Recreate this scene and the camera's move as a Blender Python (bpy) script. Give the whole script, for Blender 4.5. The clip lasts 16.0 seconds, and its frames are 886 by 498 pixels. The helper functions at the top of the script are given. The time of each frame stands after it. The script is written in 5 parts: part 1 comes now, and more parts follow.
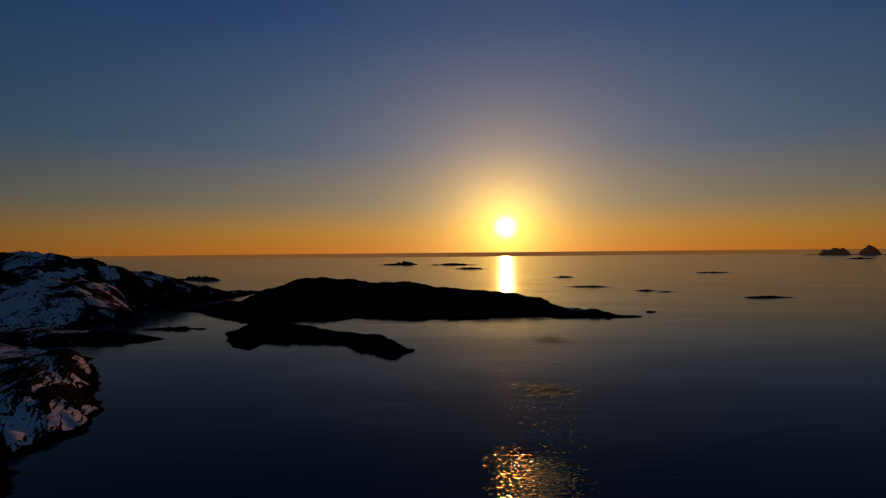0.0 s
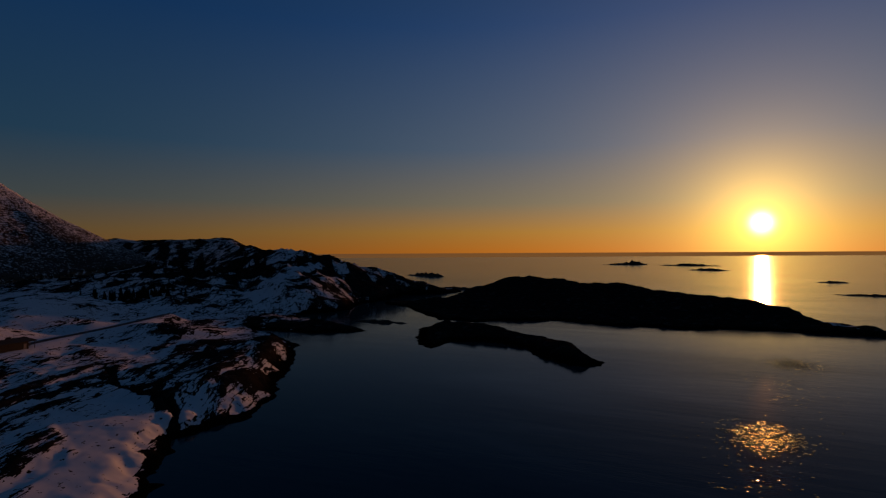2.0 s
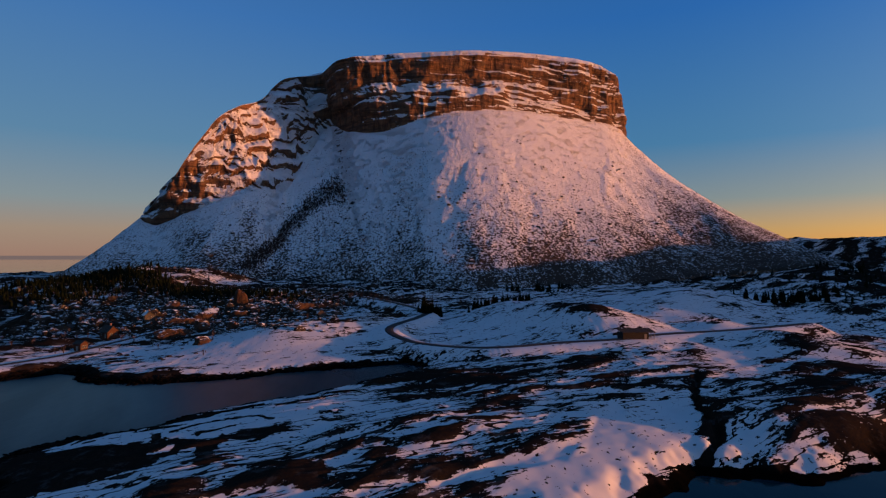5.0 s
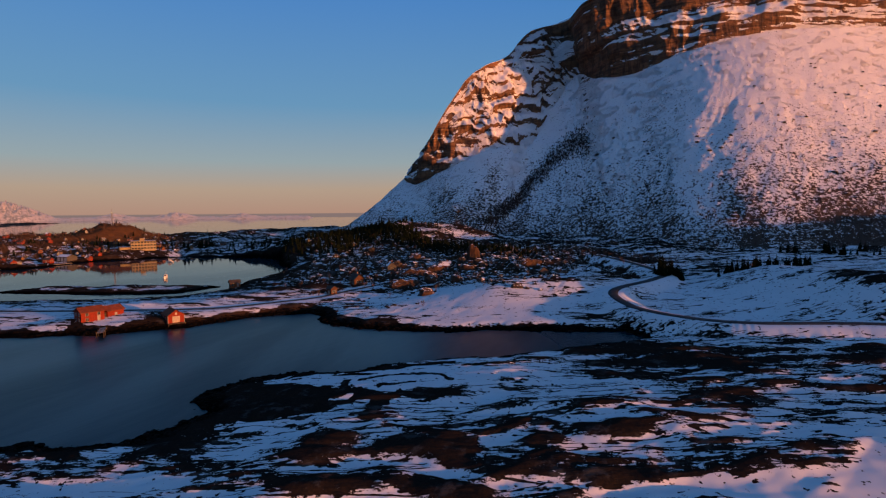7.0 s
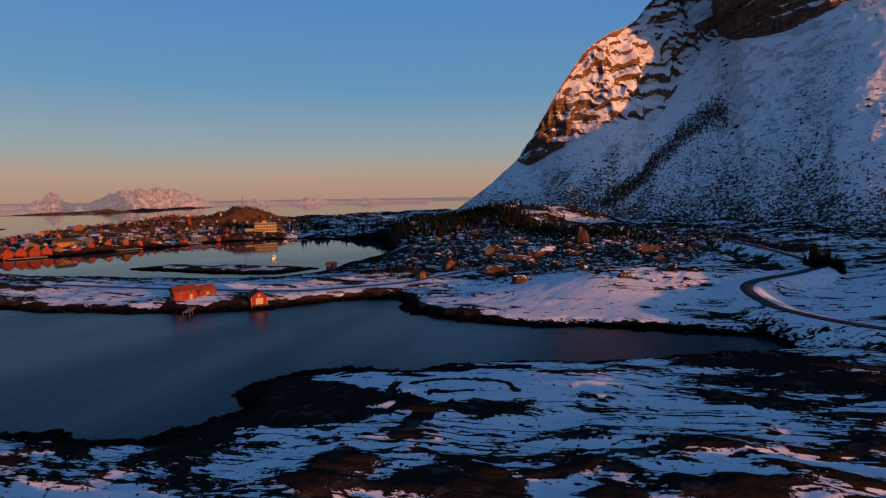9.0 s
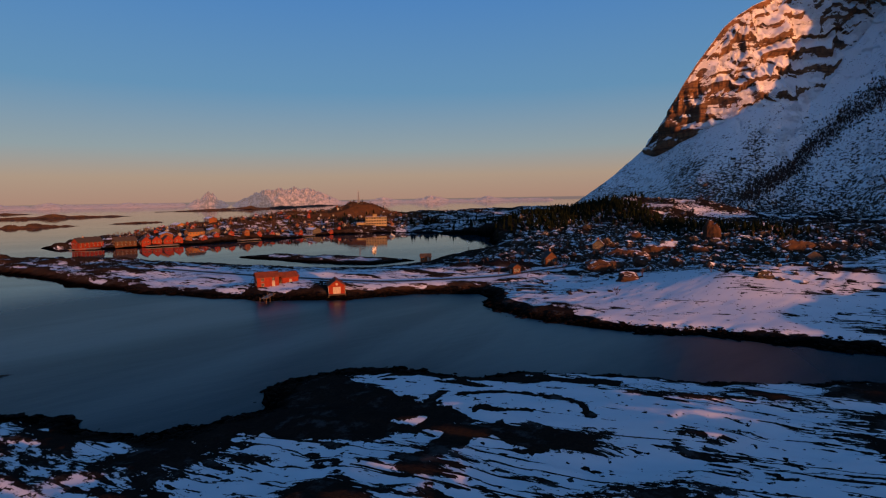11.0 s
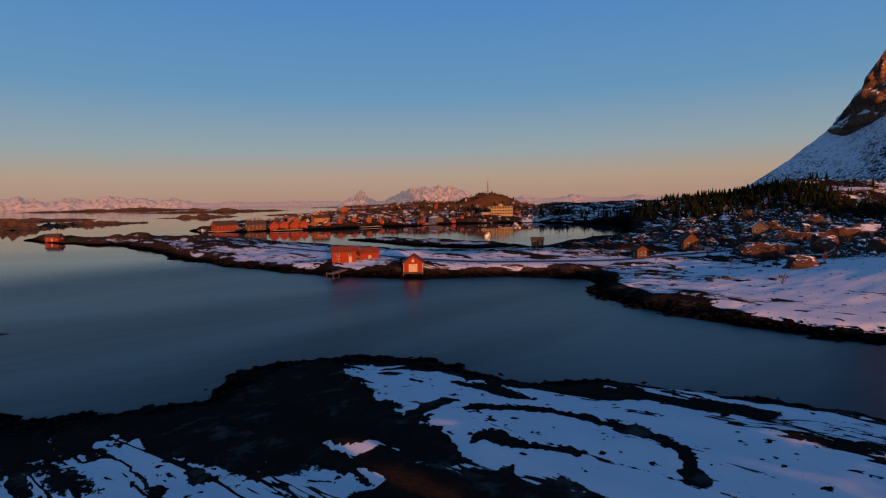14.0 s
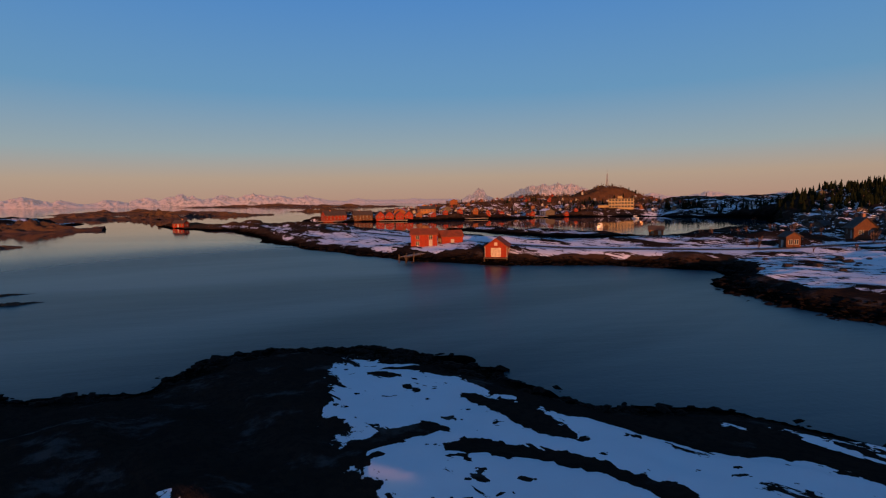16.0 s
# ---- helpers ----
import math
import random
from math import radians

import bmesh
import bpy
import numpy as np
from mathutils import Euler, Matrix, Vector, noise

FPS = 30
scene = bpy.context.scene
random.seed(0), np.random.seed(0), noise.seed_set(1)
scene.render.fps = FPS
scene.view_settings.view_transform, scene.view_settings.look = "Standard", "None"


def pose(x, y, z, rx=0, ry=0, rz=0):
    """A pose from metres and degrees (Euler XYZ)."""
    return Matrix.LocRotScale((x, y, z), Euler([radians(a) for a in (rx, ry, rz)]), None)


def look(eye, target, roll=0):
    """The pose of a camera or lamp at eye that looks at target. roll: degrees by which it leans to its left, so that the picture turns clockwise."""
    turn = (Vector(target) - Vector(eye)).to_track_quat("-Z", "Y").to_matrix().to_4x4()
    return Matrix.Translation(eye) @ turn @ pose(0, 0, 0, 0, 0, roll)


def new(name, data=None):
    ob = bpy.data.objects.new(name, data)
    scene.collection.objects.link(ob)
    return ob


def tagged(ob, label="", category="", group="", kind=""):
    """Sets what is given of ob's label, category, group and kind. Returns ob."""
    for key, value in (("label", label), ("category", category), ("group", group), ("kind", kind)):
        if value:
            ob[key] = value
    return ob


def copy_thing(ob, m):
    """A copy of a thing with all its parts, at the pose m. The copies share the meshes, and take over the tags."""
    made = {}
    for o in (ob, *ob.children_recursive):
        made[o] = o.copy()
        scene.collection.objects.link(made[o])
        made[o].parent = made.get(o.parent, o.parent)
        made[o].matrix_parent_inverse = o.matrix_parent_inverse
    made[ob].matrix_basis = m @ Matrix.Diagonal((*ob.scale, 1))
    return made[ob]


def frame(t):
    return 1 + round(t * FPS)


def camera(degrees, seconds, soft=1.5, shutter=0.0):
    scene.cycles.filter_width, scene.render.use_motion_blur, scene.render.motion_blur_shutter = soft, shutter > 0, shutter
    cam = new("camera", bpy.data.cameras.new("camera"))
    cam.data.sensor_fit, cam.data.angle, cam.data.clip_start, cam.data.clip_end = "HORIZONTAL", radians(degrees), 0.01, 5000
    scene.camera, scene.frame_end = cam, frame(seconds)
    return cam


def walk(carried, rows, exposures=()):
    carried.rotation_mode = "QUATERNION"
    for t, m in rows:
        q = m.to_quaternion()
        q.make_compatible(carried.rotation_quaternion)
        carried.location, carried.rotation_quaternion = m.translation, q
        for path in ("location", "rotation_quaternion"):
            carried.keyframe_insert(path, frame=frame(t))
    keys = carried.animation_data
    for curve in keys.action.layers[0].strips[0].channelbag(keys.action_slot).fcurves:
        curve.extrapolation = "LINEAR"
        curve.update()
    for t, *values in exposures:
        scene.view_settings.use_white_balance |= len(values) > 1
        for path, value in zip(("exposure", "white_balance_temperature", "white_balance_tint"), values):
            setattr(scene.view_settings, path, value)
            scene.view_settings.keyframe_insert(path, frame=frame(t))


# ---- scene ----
cam = camera(78.8, 16.0, 1.2)
METRES, EYE, TILT, LEAN, TURN = 200.0, 42.0, 0.36, 0.55, 0.0
ROWS = [
    (0.0, 0.0, 0.0, 0.0, 0.0, 0.0, -0.0),
    (0.5, 0.0174, 0.0312, -0.0003, 2.04, -0.0, -0.09),
    (1.0, 0.0385, 0.0603, -0.0021, 7.41, -0.02, -0.05),
    (1.5, 0.0558, 0.0928, -0.003, 15.34, -0.06, -0.16),
    (2.0, 0.072, 0.1242, -0.004, 23.93, -0.13, -0.06),
    (2.5, 0.0817, 0.1598, -0.0059, 34.68, -0.23, -0.03),
    (3.0, 0.0881, 0.1926, -0.0072, 44.28, -0.3, -0.02),
    (3.5, 0.0881, 0.2278, -0.008, 54.68, -0.39, 0.0),
    (4.0, 0.0825, 0.2628, -0.0083, 64.75, 0.28, 0.1),
    (4.5, 0.0695, 0.2947, -0.0091, 77.01, 0.18, 0.19),
    (5.0, 0.051, 0.3233, -0.0101, 90.71, 0.11, 0.38),
    (7.5, -0.0703, 0.3807, -0.0154, 120.2, -5.26, 1.24),
    (8.0, -0.0995, 0.3801, -0.0166, 122.84, -5.84, 1.33),
    (8.5, -0.1281, 0.3773, -0.0195, 125.6, -5.79, 1.43),
    (9.0, -0.1581, 0.3719, -0.0247, 130.04, -5.69, 1.49),
    (11.5, -0.2955, 0.3256, -0.0614, 145.32, -5.39, 1.64),
    (12.0, -0.3222, 0.312, -0.0714, 147.98, -5.33, 1.65),
    (12.5, -0.3467, 0.2975, -0.0811, 150.53, -5.29, 1.66),
    (13.0, -0.3704, 0.2809, -0.0906, 153.09, -5.21, 1.67),
    (13.5, -0.3931, 0.263, -0.0987, 155.23, -5.15, 1.66),
    (14.0, -0.4154, 0.2434, -0.1072, 157.84, -5.08, 1.61),
    (14.5, -0.4357, 0.2236, -0.1151, 160.66, -5.03, 1.6),
    (15.0, -0.4547, 0.203, -0.1232, 163.8, -4.97, 1.55),
    (15.5, -0.4733, 0.1805, -0.1311, 167.52, -4.93, 1.5),
    (16.0, -0.4885, 0.1594, -0.1383, 170.43, -4.9, 1.47),
]
EXPOSURES = [(0.0, -1.8), (2.5, -1.85), (3.2, -1.07), (4.0, -0.22), (4.6, 0.27), (5.2, 0.52), (7.3, 0.84), (11.3, 0.72), (16.0, 0.82)]
walk(cam, [(t, pose(0, 0, EYE, TILT, LEAN, TURN) @ pose(METRES * x, METRES * y, METRES * z, 90 + pitch, roll, yaw)) for t, x, y, z, yaw, pitch, roll in ROWS], EXPOSURES)
SUN_AZ, SUN_EL = -6.66, 2.62   # degrees: from +y towards -x, and above the horizon
SUN_DIR = Vector((-math.sin(radians(SUN_AZ)) * math.cos(radians(SUN_EL)), math.cos(radians(SUN_AZ)) * math.cos(radians(SUN_EL)), math.sin(radians(SUN_EL))))


# ---- node helpers ----
class Nodes:
    """A node tree with short calls."""

    def __init__(self, tree):
        self.tree = tree
        tree.nodes.clear()

    def add(self, kind, props=None, **sockets):
        node = self.tree.nodes.new(kind)
        for key, value in (props or {}).items():
            setattr(node, key, value)
        for key, value in sockets.items():
            self.put(node.inputs[key.replace("_", " ")], value)
        return node

    def put(self, socket, value):
        if isinstance(value, bpy.types.NodeSocket):
            self.tree.links.new(value, socket)
        elif isinstance(value, bpy.types.Node):
            self.tree.links.new(value.outputs[0], socket)
        else:
            if socket.type == "RGBA" and len(value) == 3:
                value = (*value, 1)
            socket.default_value = value

    def math(self, op, a, b=0.0, c=0.0, clamp=False):
        node = self.tree.nodes.new("ShaderNodeMath")
        node.operation, node.use_clamp = op, clamp
        for socket, value in zip(node.inputs, (a, b, c)):
            self.put(socket, value)
        return node.outputs[0]

    def mix(self, factor, a, b, blend="MIX"):
        node = self.tree.nodes.new("ShaderNodeMix")
        node.data_type, node.blend_type = "RGBA", blend
        self.put(node.inputs[0], factor)
        self.put(node.inputs[6], a)
        self.put(node.inputs[7], b)
        return node.outputs[2]

    def ramp(self, factor, *stops):
        node = self.tree.nodes.new("ShaderNodeValToRGB")
        self.put(node.inputs[0], factor)
        points = node.color_ramp.elements
        while len(points) < len(stops):
            points.new(0.5)
        for point, (place, colour) in zip(points, stops):
            point.position = place
            point.color = (colour,) * 3 + (1,) if isinstance(colour, (int, float)) else (*colour, 1)
        return node.outputs[0]

    def step(self, value, low, high):
        node = self.tree.nodes.new("ShaderNodeMapRange")
        node.interpolation_type = "SMOOTHSTEP"
        self.put(node.inputs[0], value)
        node.inputs[1].default_value, node.inputs[2].default_value = low, high
        return node.outputs[0]

    def noise(self, vector, scale, detail=4.0, rough=0.55, distort=0.0):
        return self.add("ShaderNodeTexNoise", Vector=vector, Scale=scale, Detail=detail, Roughness=rough, Distortion=distort).outputs[0]

    def place(self, scale=(1, 1, 1), turn=0.0):
        geo = self.add("ShaderNodeNewGeometry")
        return self.add("ShaderNodeMapping", {"vector_type": "POINT"}, Vector=geo.outputs["Position"], Scale=scale, Rotation=(0, 0, turn)).outputs[0]


def material(name):
    mat = bpy.data.materials.new(name)
    mat.use_nodes = True
    n = Nodes(mat.node_tree)
    out = n.add("ShaderNodeOutputMaterial")
    bsdf = n.add("ShaderNodeBsdfPrincipled")
    n.tree.links.new(bsdf.outputs[0], out.inputs[0])
    return mat, n, bsdf


def bump(n, bsdf, height, strength, distance):
    b = n.add("ShaderNodeBump", Strength=strength, Distance=distance, Height=height)
    n.put(bsdf.inputs["Normal"], b.outputs[0])


# ---- world, sun ----
def make_world():
    """A clear sky at sundown: orange above the sun's horizon, rose opposite to it, deep blue overhead."""
    world = bpy.data.worlds.new("evening_sky")
    scene.world = world
    world.use_nodes = True
    n = Nodes(world.node_tree)
    out = n.add("ShaderNodeOutputWorld")
    sky = n.add("ShaderNodeTexSky", {"sky_type": "NISHITA", "sun_disc": False, "sun_elevation": radians(SUN_EL), "sun_rotation": radians(-SUN_AZ),
                                     "altitude": 40.0, "air_density": 1.0, "dust_density": 1.0, "ozone_density": 4.0})
    ray = n.add("ShaderNodeTexCoord").outputs["Generated"]
    xyz = n.add("ShaderNodeSeparateXYZ", Vector=ray)
    lift = n.math("DIVIDE", n.math("MULTIPLY", n.math("ARCSINE", xyz.outputs["Z"]), 180 / math.pi), 60.0)
    flat = n.math("MAXIMUM", n.math("SQRT", n.math("SUBTRACT", 1.0, n.math("POWER", xyz.outputs["Z"], 2.0))), 0.01)
    side = n.math("ADD", n.math("MULTIPLY", xyz.outputs["X"], SUN_DIR.x), n.math("MULTIPLY", xyz.outputs["Y"], SUN_DIR.y))
    side = n.math("DIVIDE", side, flat)
    towards = n.ramp(lift, (0.0, (2.1, 0.6, 0.03)), (0.035, (1.75, 0.78, 0.1)), (0.085, (0.85, 0.68, 0.42)), (0.18, (0.33, 0.46, 0.68)), (0.38, (0.07, 0.22, 0.6)), (0.62, (0.018, 0.075, 0.21)), (1.0, (0.03, 0.092, 0.21)))
    across = n.ramp(lift, (0.0, (0.44, 0.2, 0.055)), (0.04, (0.36, 0.23, 0.1)), (0.09, (0.16, 0.2, 0.21)), (0.18, (0.046, 0.15, 0.28)), (0.38, (0.017, 0.1, 0.31)), (0.62, (0.018, 0.078, 0.22)), (1.0, (0.03, 0.092, 0.21)))
    away = n.ramp(lift, (0.0, (0.27, 0.165, 0.125)), (0.04, (0.275, 0.202, 0.152)), (0.085, (0.185, 0.222, 0.235)), (0.18, (0.084, 0.182, 0.29)), (0.38, (0.038, 0.13, 0.33)), (0.62, (0.018, 0.075, 0.21)), (1.0, (0.03, 0.092, 0.21)))
    both = n.mix(n.step(side, -0.7, 0.35), away, across)
    both = n.mix(n.math("POWER", n.math("MAXIMUM", side, 0.0), 3.2), both, towards)
    both = n.mix(0.12, both, n.mix(1.0, sky.outputs[0], (SKY, SKY, SKY), "MULTIPLY"))
    below = n.mix(n.step(side, 0.2, 0.97), (0.13, 0.095, 0.09), (0.6, 0.26, 0.08))
    both = n.mix(n.step(lift, -0.0012, 0.0), below, both)
    near = n.add("ShaderNodeVectorMath", {"operation": "DOT_PRODUCT"})
    n.put(near.inputs[0], ray)
    near.inputs[1].default_value = SUN_DIR
    angle = n.math("MULTIPLY", n.math("ARCCOSINE", n.math("MINIMUM", near.outputs["Value"], 1.0)), 180 / math.pi)
    core = n.math("EXPONENT", n.math("MULTIPLY", n.math("POWER", n.math("DIVIDE", angle, 0.75), 2.0), -1.0))
    halo = n.math("EXPONENT", n.math("DIVIDE", angle, -2.7))
    wide = n.math("EXPONENT", n.math("DIVIDE", angle, -8.0))
    glow = n.mix(1.0, n.mix(halo, (0, 0, 0), (8.0, 4.6, 0.5)), n.mix(wide, (0, 0, 0), (1.6, 0.95, 0.42)), "ADD")
    glow = n.mix(1.0, glow, n.mix(core, (0, 0, 0), (36.0, 26.0, 10.0)), "ADD")
    glow = n.mix(n.step(lift, -0.0012, 0.0), (0, 0, 0), glow)
    both = n.mix(1.0, both, glow, "ADD")
    back = n.add("ShaderNodeBackground", Color=both, Strength=1.0)
    n.tree.links.new(back.outputs[0], out.inputs[0])


SKY = 0.12
make_world()
sun = new("sun", bpy.data.lights.new("sun", "SUN"))
sun.data.energy, sun.data.angle, sun.data.color = 4.9, radians(0.6), (1.0, 0.35, 0.095)
sun.matrix_world = look(SUN_DIR * 500, (0, 0, 0))


# ---- shape functions ----
def lattice(ix, iy, seed):
    n = (ix.astype(np.int64) * 374761393 + iy.astype(np.int64) * 668265263 + seed * 1442695041) & 0xFFFFFFFF
    n = ((n ^ (n >> 13)) * 1274126177) & 0xFFFFFFFF
    return ((n ^ (n >> 16)) & 0xFFFFFF) / float(0x7FFFFF) - 1.0


def vnoise(x, y, seed=0):
    """Smooth noise of about -1 to 1, with cells of one metre."""
    ix, iy = np.floor(x), np.floor(y)
    u, v = x - ix, y - iy
    u, v = u * u * u * (u * (6 * u - 15) + 10), v * v * v * (v * (6 * v - 15) + 10)
    a, b = lattice(ix, iy, seed), lattice(ix + 1, iy, seed)
    c, d = lattice(ix, iy + 1, seed), lattice(ix + 1, iy + 1, seed)
    return (a * (1 - u) + b * u) * (1 - v) + (c * (1 - u) + d * u) * v


def fbm(x, y, octaves=4, seed=0, gain=0.5):
    total, size = 0.0, 1.0
    for k in range(octaves):
        total = total + size * vnoise(x * 2.03**k + 17.3 * k, y * 2.03**k - 9.1 * k, seed + k)
        size *= gain
    return total


def smooth(a, b, v):
    t = np.clip((v - a) / (b - a), 0, 1)
    return t * t * (3 - 2 * t)


def inside(px, py, ring):
    """Signed distance to a closed outline, positive inside."""
    best, odd = np.full(px.shape, 1e9), np.zeros(px.shape, bool)
    for (ax, ay), (bx, by) in zip(ring, ring[1:] + ring[:1]):
        dx, dy = bx - ax, by - ay
        t = np.clip(((px - ax) * dx + (py - ay) * dy) / (dx * dx + dy * dy), 0, 1)
        best = np.minimum(best, (px - ax - t * dx) ** 2 + (py - ay - t * dy) ** 2)
        if ay != by:
            odd ^= ((ay > py) != (by > py)) & (px < dx * (py - ay) / dy + ax)
    return np.where(odd, 1, -1) * np.sqrt(best)


# ---- plan of the coast ----
BAY = [(-184, 56), (-168, 44), (-150, 28), (-142, 22), (-132, 8), (-124, -1), (-117, -3), (-111, -14), (-104, -22), (-96, -25), (-88, -25), (-82, -21),
       (-79, -14), (-74, -15), (-66, -15), (-60, -20), (-55, -30), (-48, -38), (-36, -48), (-26, -40), (-30, 0), (-44, 40), (-58, 70)]
EAST = [(-66, 85), (-79, 97), (-89, 112), (-85, 127), (-94, 148), (-118, 184), (-146, 223), (-172, 240), (-198, 254), (-166, 252), (-137, 269), (-166, 287),
        (-204, 300), (-222, 318), (-208, 362), (-226, 410), (-228, 490), (-197, 558), (-262, 600), (-340, 650), (-480, 690), (-700, 720)]
WEST = [(-1500, 700), (-1800, 0), (-1500, -760), (-900, -820), (-620, -760), (-480, -770), (-330, -760), (-200, -690), (-130, -560), (-62, -440)]
QUAY = [(-62, -402), (-98, -380), (-148, -376), (-200, -386), (-260, -394), (-318, -384), (-352, -335), (-356, -268), (-300, -205), (-262, -178), (-237, -172),
        (-205, -152), (-178, -154), (-150, -190), (-118, -250), (-75, -312), (-20, -352), (12, -388), (38, -394)]
SPIT = [(27, -348), (-29, -284), (-54, -225), (-67, -179), (-88, -144), (-111, -107), (-129, -93), (-156, -82), (-172, -68), (-158, -50), (-157, -31),
        (-160, -13), (-166, -2), (-176, 12), (-182, 30), (-192, 48)]
MAINLAND = BAY + EAST + WEST + QUAY + SPIT
ISLET = [(-205, 405), (-188, 396), (-144, 357), (-122, 327), (-98, 328), (-80, 340), (-53, 350), (-30, 341), (5, 340), (42, 346), (78, 349), (124, 338),
         (100, 375), (70, 410), (50, 450), (20, 520), (-40, 560), (-120, 600), (-165, 590), (-180, 520), (-176, 450), (-215, 424)]
LOW_ISLET = [(-116, 290), (-96, 245), (-85, 234), (-83, 257), (-62, 261), (-49, 252), (-35, 231), (-22, 223), (-12, 226), (-26, 258), (-45, 285), (-87, 305), (-114, 306)]
BAR = [(-144, -258), (-172, -250), (-194, -212), (-214, -166), (-184, -165), (-166, -196)]
SHOAL = [(120, -352), (132, -418), (124, -460), (190, -520), (300, -480), (280, -380)]
# Ridges: from x, y, height to x, y, height; half width.
RIDGES = [(-640, 480, 46, -530, 550, 50, 70), (-530, 550, 50, -430, 500, 34, 50), (-430, 500, 34, -310, 452, 29, 55), (-310, 452, 27, -240, 520, 10, 36), (-310, 452, 27, -252, 350, 15, 34),
          (-140, 540, 11, -40, 510, 10, 55), (-40, 510, 10, 45, 425, 7, 42), (45, 425, 7, 112, 350, 1, 22), (-150, 420, 2, -110, 380, 3, 30),
          (-105, 300, 2, -25, 235, 2, 16), (-92, 60, 2.0, -100, 100, 2.5, 22), (-110, 135, 4.5, -134, 192, 6.0, 15), (-243, 128, 11, -280, 100, 8, 26), (-290, 185, 8, -335, 215, 9, 40),
          (-205, 205, 4, -235, 190, 4, 18), (-384, -546, 15, -395, -560, 14, 36), (-338, -424, 4, -352, -432, 4, 22), (-240, -560, 6, -330, -600, 8, 70), (-390, -240, 14, -450, -180, 22, 60),
          (-228, -8, 4.5, -258, 22, 5, 24), (-100, 15, 1.2, -120, 30, 1.2, 18), (-118, -122, 0.9, -136, -104, 0.9, 14), (-330, 330, 9, -420, 360, 16, 60)]
# Snow cover: x, y, radius along x and y, more (+) or less (-) snow.
COVER = [(-300, 190, 120, 100, 0.5), (-245, 70, 60, 60, 0.5), (-195, -15, 40, 45, 0.9), (-140, -115, 45, 40, 0.3), (-310, 440, 130, 110, -0.42), (-132, 172, 30, 45, -0.2), (-40, 455, 115, 120, -2.2), (-150, 500, 40, 90, -1.6),
         (-65, 265, 70, 50, -1.6), (-230, -520, 260, 160, -0.16), (-80, 86, 9, 13, 0.8), (-101, 118, 6, 2.5, -1.1), (-155, 60, 16, 10, -0.5), (-98, 104, 9, 12, 0.6), (-108, 4, 14, 20, 0.5), (-86, -4, 9, 8, -1.2), (-98, -9, 6, 7, 0.5),
         (-92, -18, 10, 6, -0.5), (-108, 70, 28, 20, 0.1), (-320, -95, 85, 105, -0.65), (-386, -550, 60, 52, -1.2), (-55, -255, 50, 80, -0.02), (-100, -165, 40, 45, 0.15), (-268, 385, 45, 50, 0.3), (-240, 335, 34, 40, 0.35), (-92, 6, 5, 7, -0.7), (-125, 22, 16, 14, 0.3), (-92, 132, 9, 16, 0.5), (-250, 122, 13, 11, -1.25), (-236, 136, 9, 7, -0.9), (-80, 26, 14, 12, 0.3), (-140, 40, 20, 14, 0.15), (-120, 60, 14, 22, 0.1), (0, -350, 60, 50, -0.5), (-150, 262, 40, 14, -1.0)]
# Deep drifts: how sure the snow is, outline.
DRIFTS = [(0.98, [(-95.8, -2), (-97.6, -8.5), (-100.6, -10.2), (-105, -7), (-106.3, -1), (-111, 3.5), (-115, 9), (-119, 11), (-120, 16), (-121, 21), (-123, 26), (-122, 31), (-112, 34), (-107, 28.5), (-102, 20), (-100.2, 14), (-100.4, 10), (-97, 7.2), (-98.9, 4), (-96, 0)]),
          (0.85, [(-121, 31), (-126, 32), (-127, 38), (-120, 41), (-115, 36.5)]),
          (0.72, [(-70.7, 0), (-73, -3.5), (-76, 0.5), (-81, 8), (-85.5, 12), (-90.5, 15.2), (-86.8, 19), (-83.6, 18), (-83.3, 21.4), (-79, 18), (-79.4, 12), (-75, 9)]),
          (0.9, [(-88, 7.2), (-90, 8.6), (-92.2, 10.2), (-95, 11.6), (-91, 11.6)]),
          (0.75, [(-90.6, 23), (-95, 20.6), (-97.5, 29), (-101, 31), (-97, 34), (-91, 29)]),
          (1.15, [(-125, 106), (-107, 103.5), (-91, 96), (-86.3, 98), (-82, 98), (-71, 88.5), (-68, 77), (-77.7, 80.6), (-84.5, 84.5), (-89.5, 89.5), (-107, 95.8), (-121, 103)]),
          (0.95, [(-126, 111), (-128, 128), (-106, 119), (-94, 110), (-89, 103), (-91, 98), (-107, 103.5)])]
# Bare rock: outline.
BARE = [[(-94.5, -17), (-95, -2), (-95.5, 7), (-99, 9.5), (-99, 15.5), (-92, 14), (-84, 8), (-77, -1), (-74, -6), (-80, -17)], [(-88, 21), (-91, 16.5), (-100, 17.5), (-105, 29), (-102, 31), (-98, 26), (-95, 19.5)],
        [(-100, -13), (-107, -9.5), (-108, -1), (-115, 7), (-120, 9.5), (-124, 18), (-129, 17), (-116, -3), (-108, -14)]]
# Clefts and dark seams: half width, depth, line.
CLEFTS = [(0.8, 1.8, [(-157, 141), (-141, 133), (-117, 122.7), (-105, 121), (-98, 118), (-89, 110)]), (0.55, 0.2, [(-103, 6), (-106, 7.2), (-110, 10.3), (-112.5, 15.3), (-112.5, 21), (-110, 25)]), (0.7, 0.1, [(-96.3, 7.2), (-98.9, 4.7), (-101, 3.4)]),
          (0.55, 0.1, [(-101, 13.2), (-103, 15.5), (-105, 18)]), (0.8, 0.1, [(-106, -2.6), (-108, 1), (-109, 4.5)]), (0.5, 0.1, [(-98.8, -9.6), (-100.8, -9.2)]), (0.4, 0.1, [(-101.4, -5.6), (-102.2, -3.6)])]
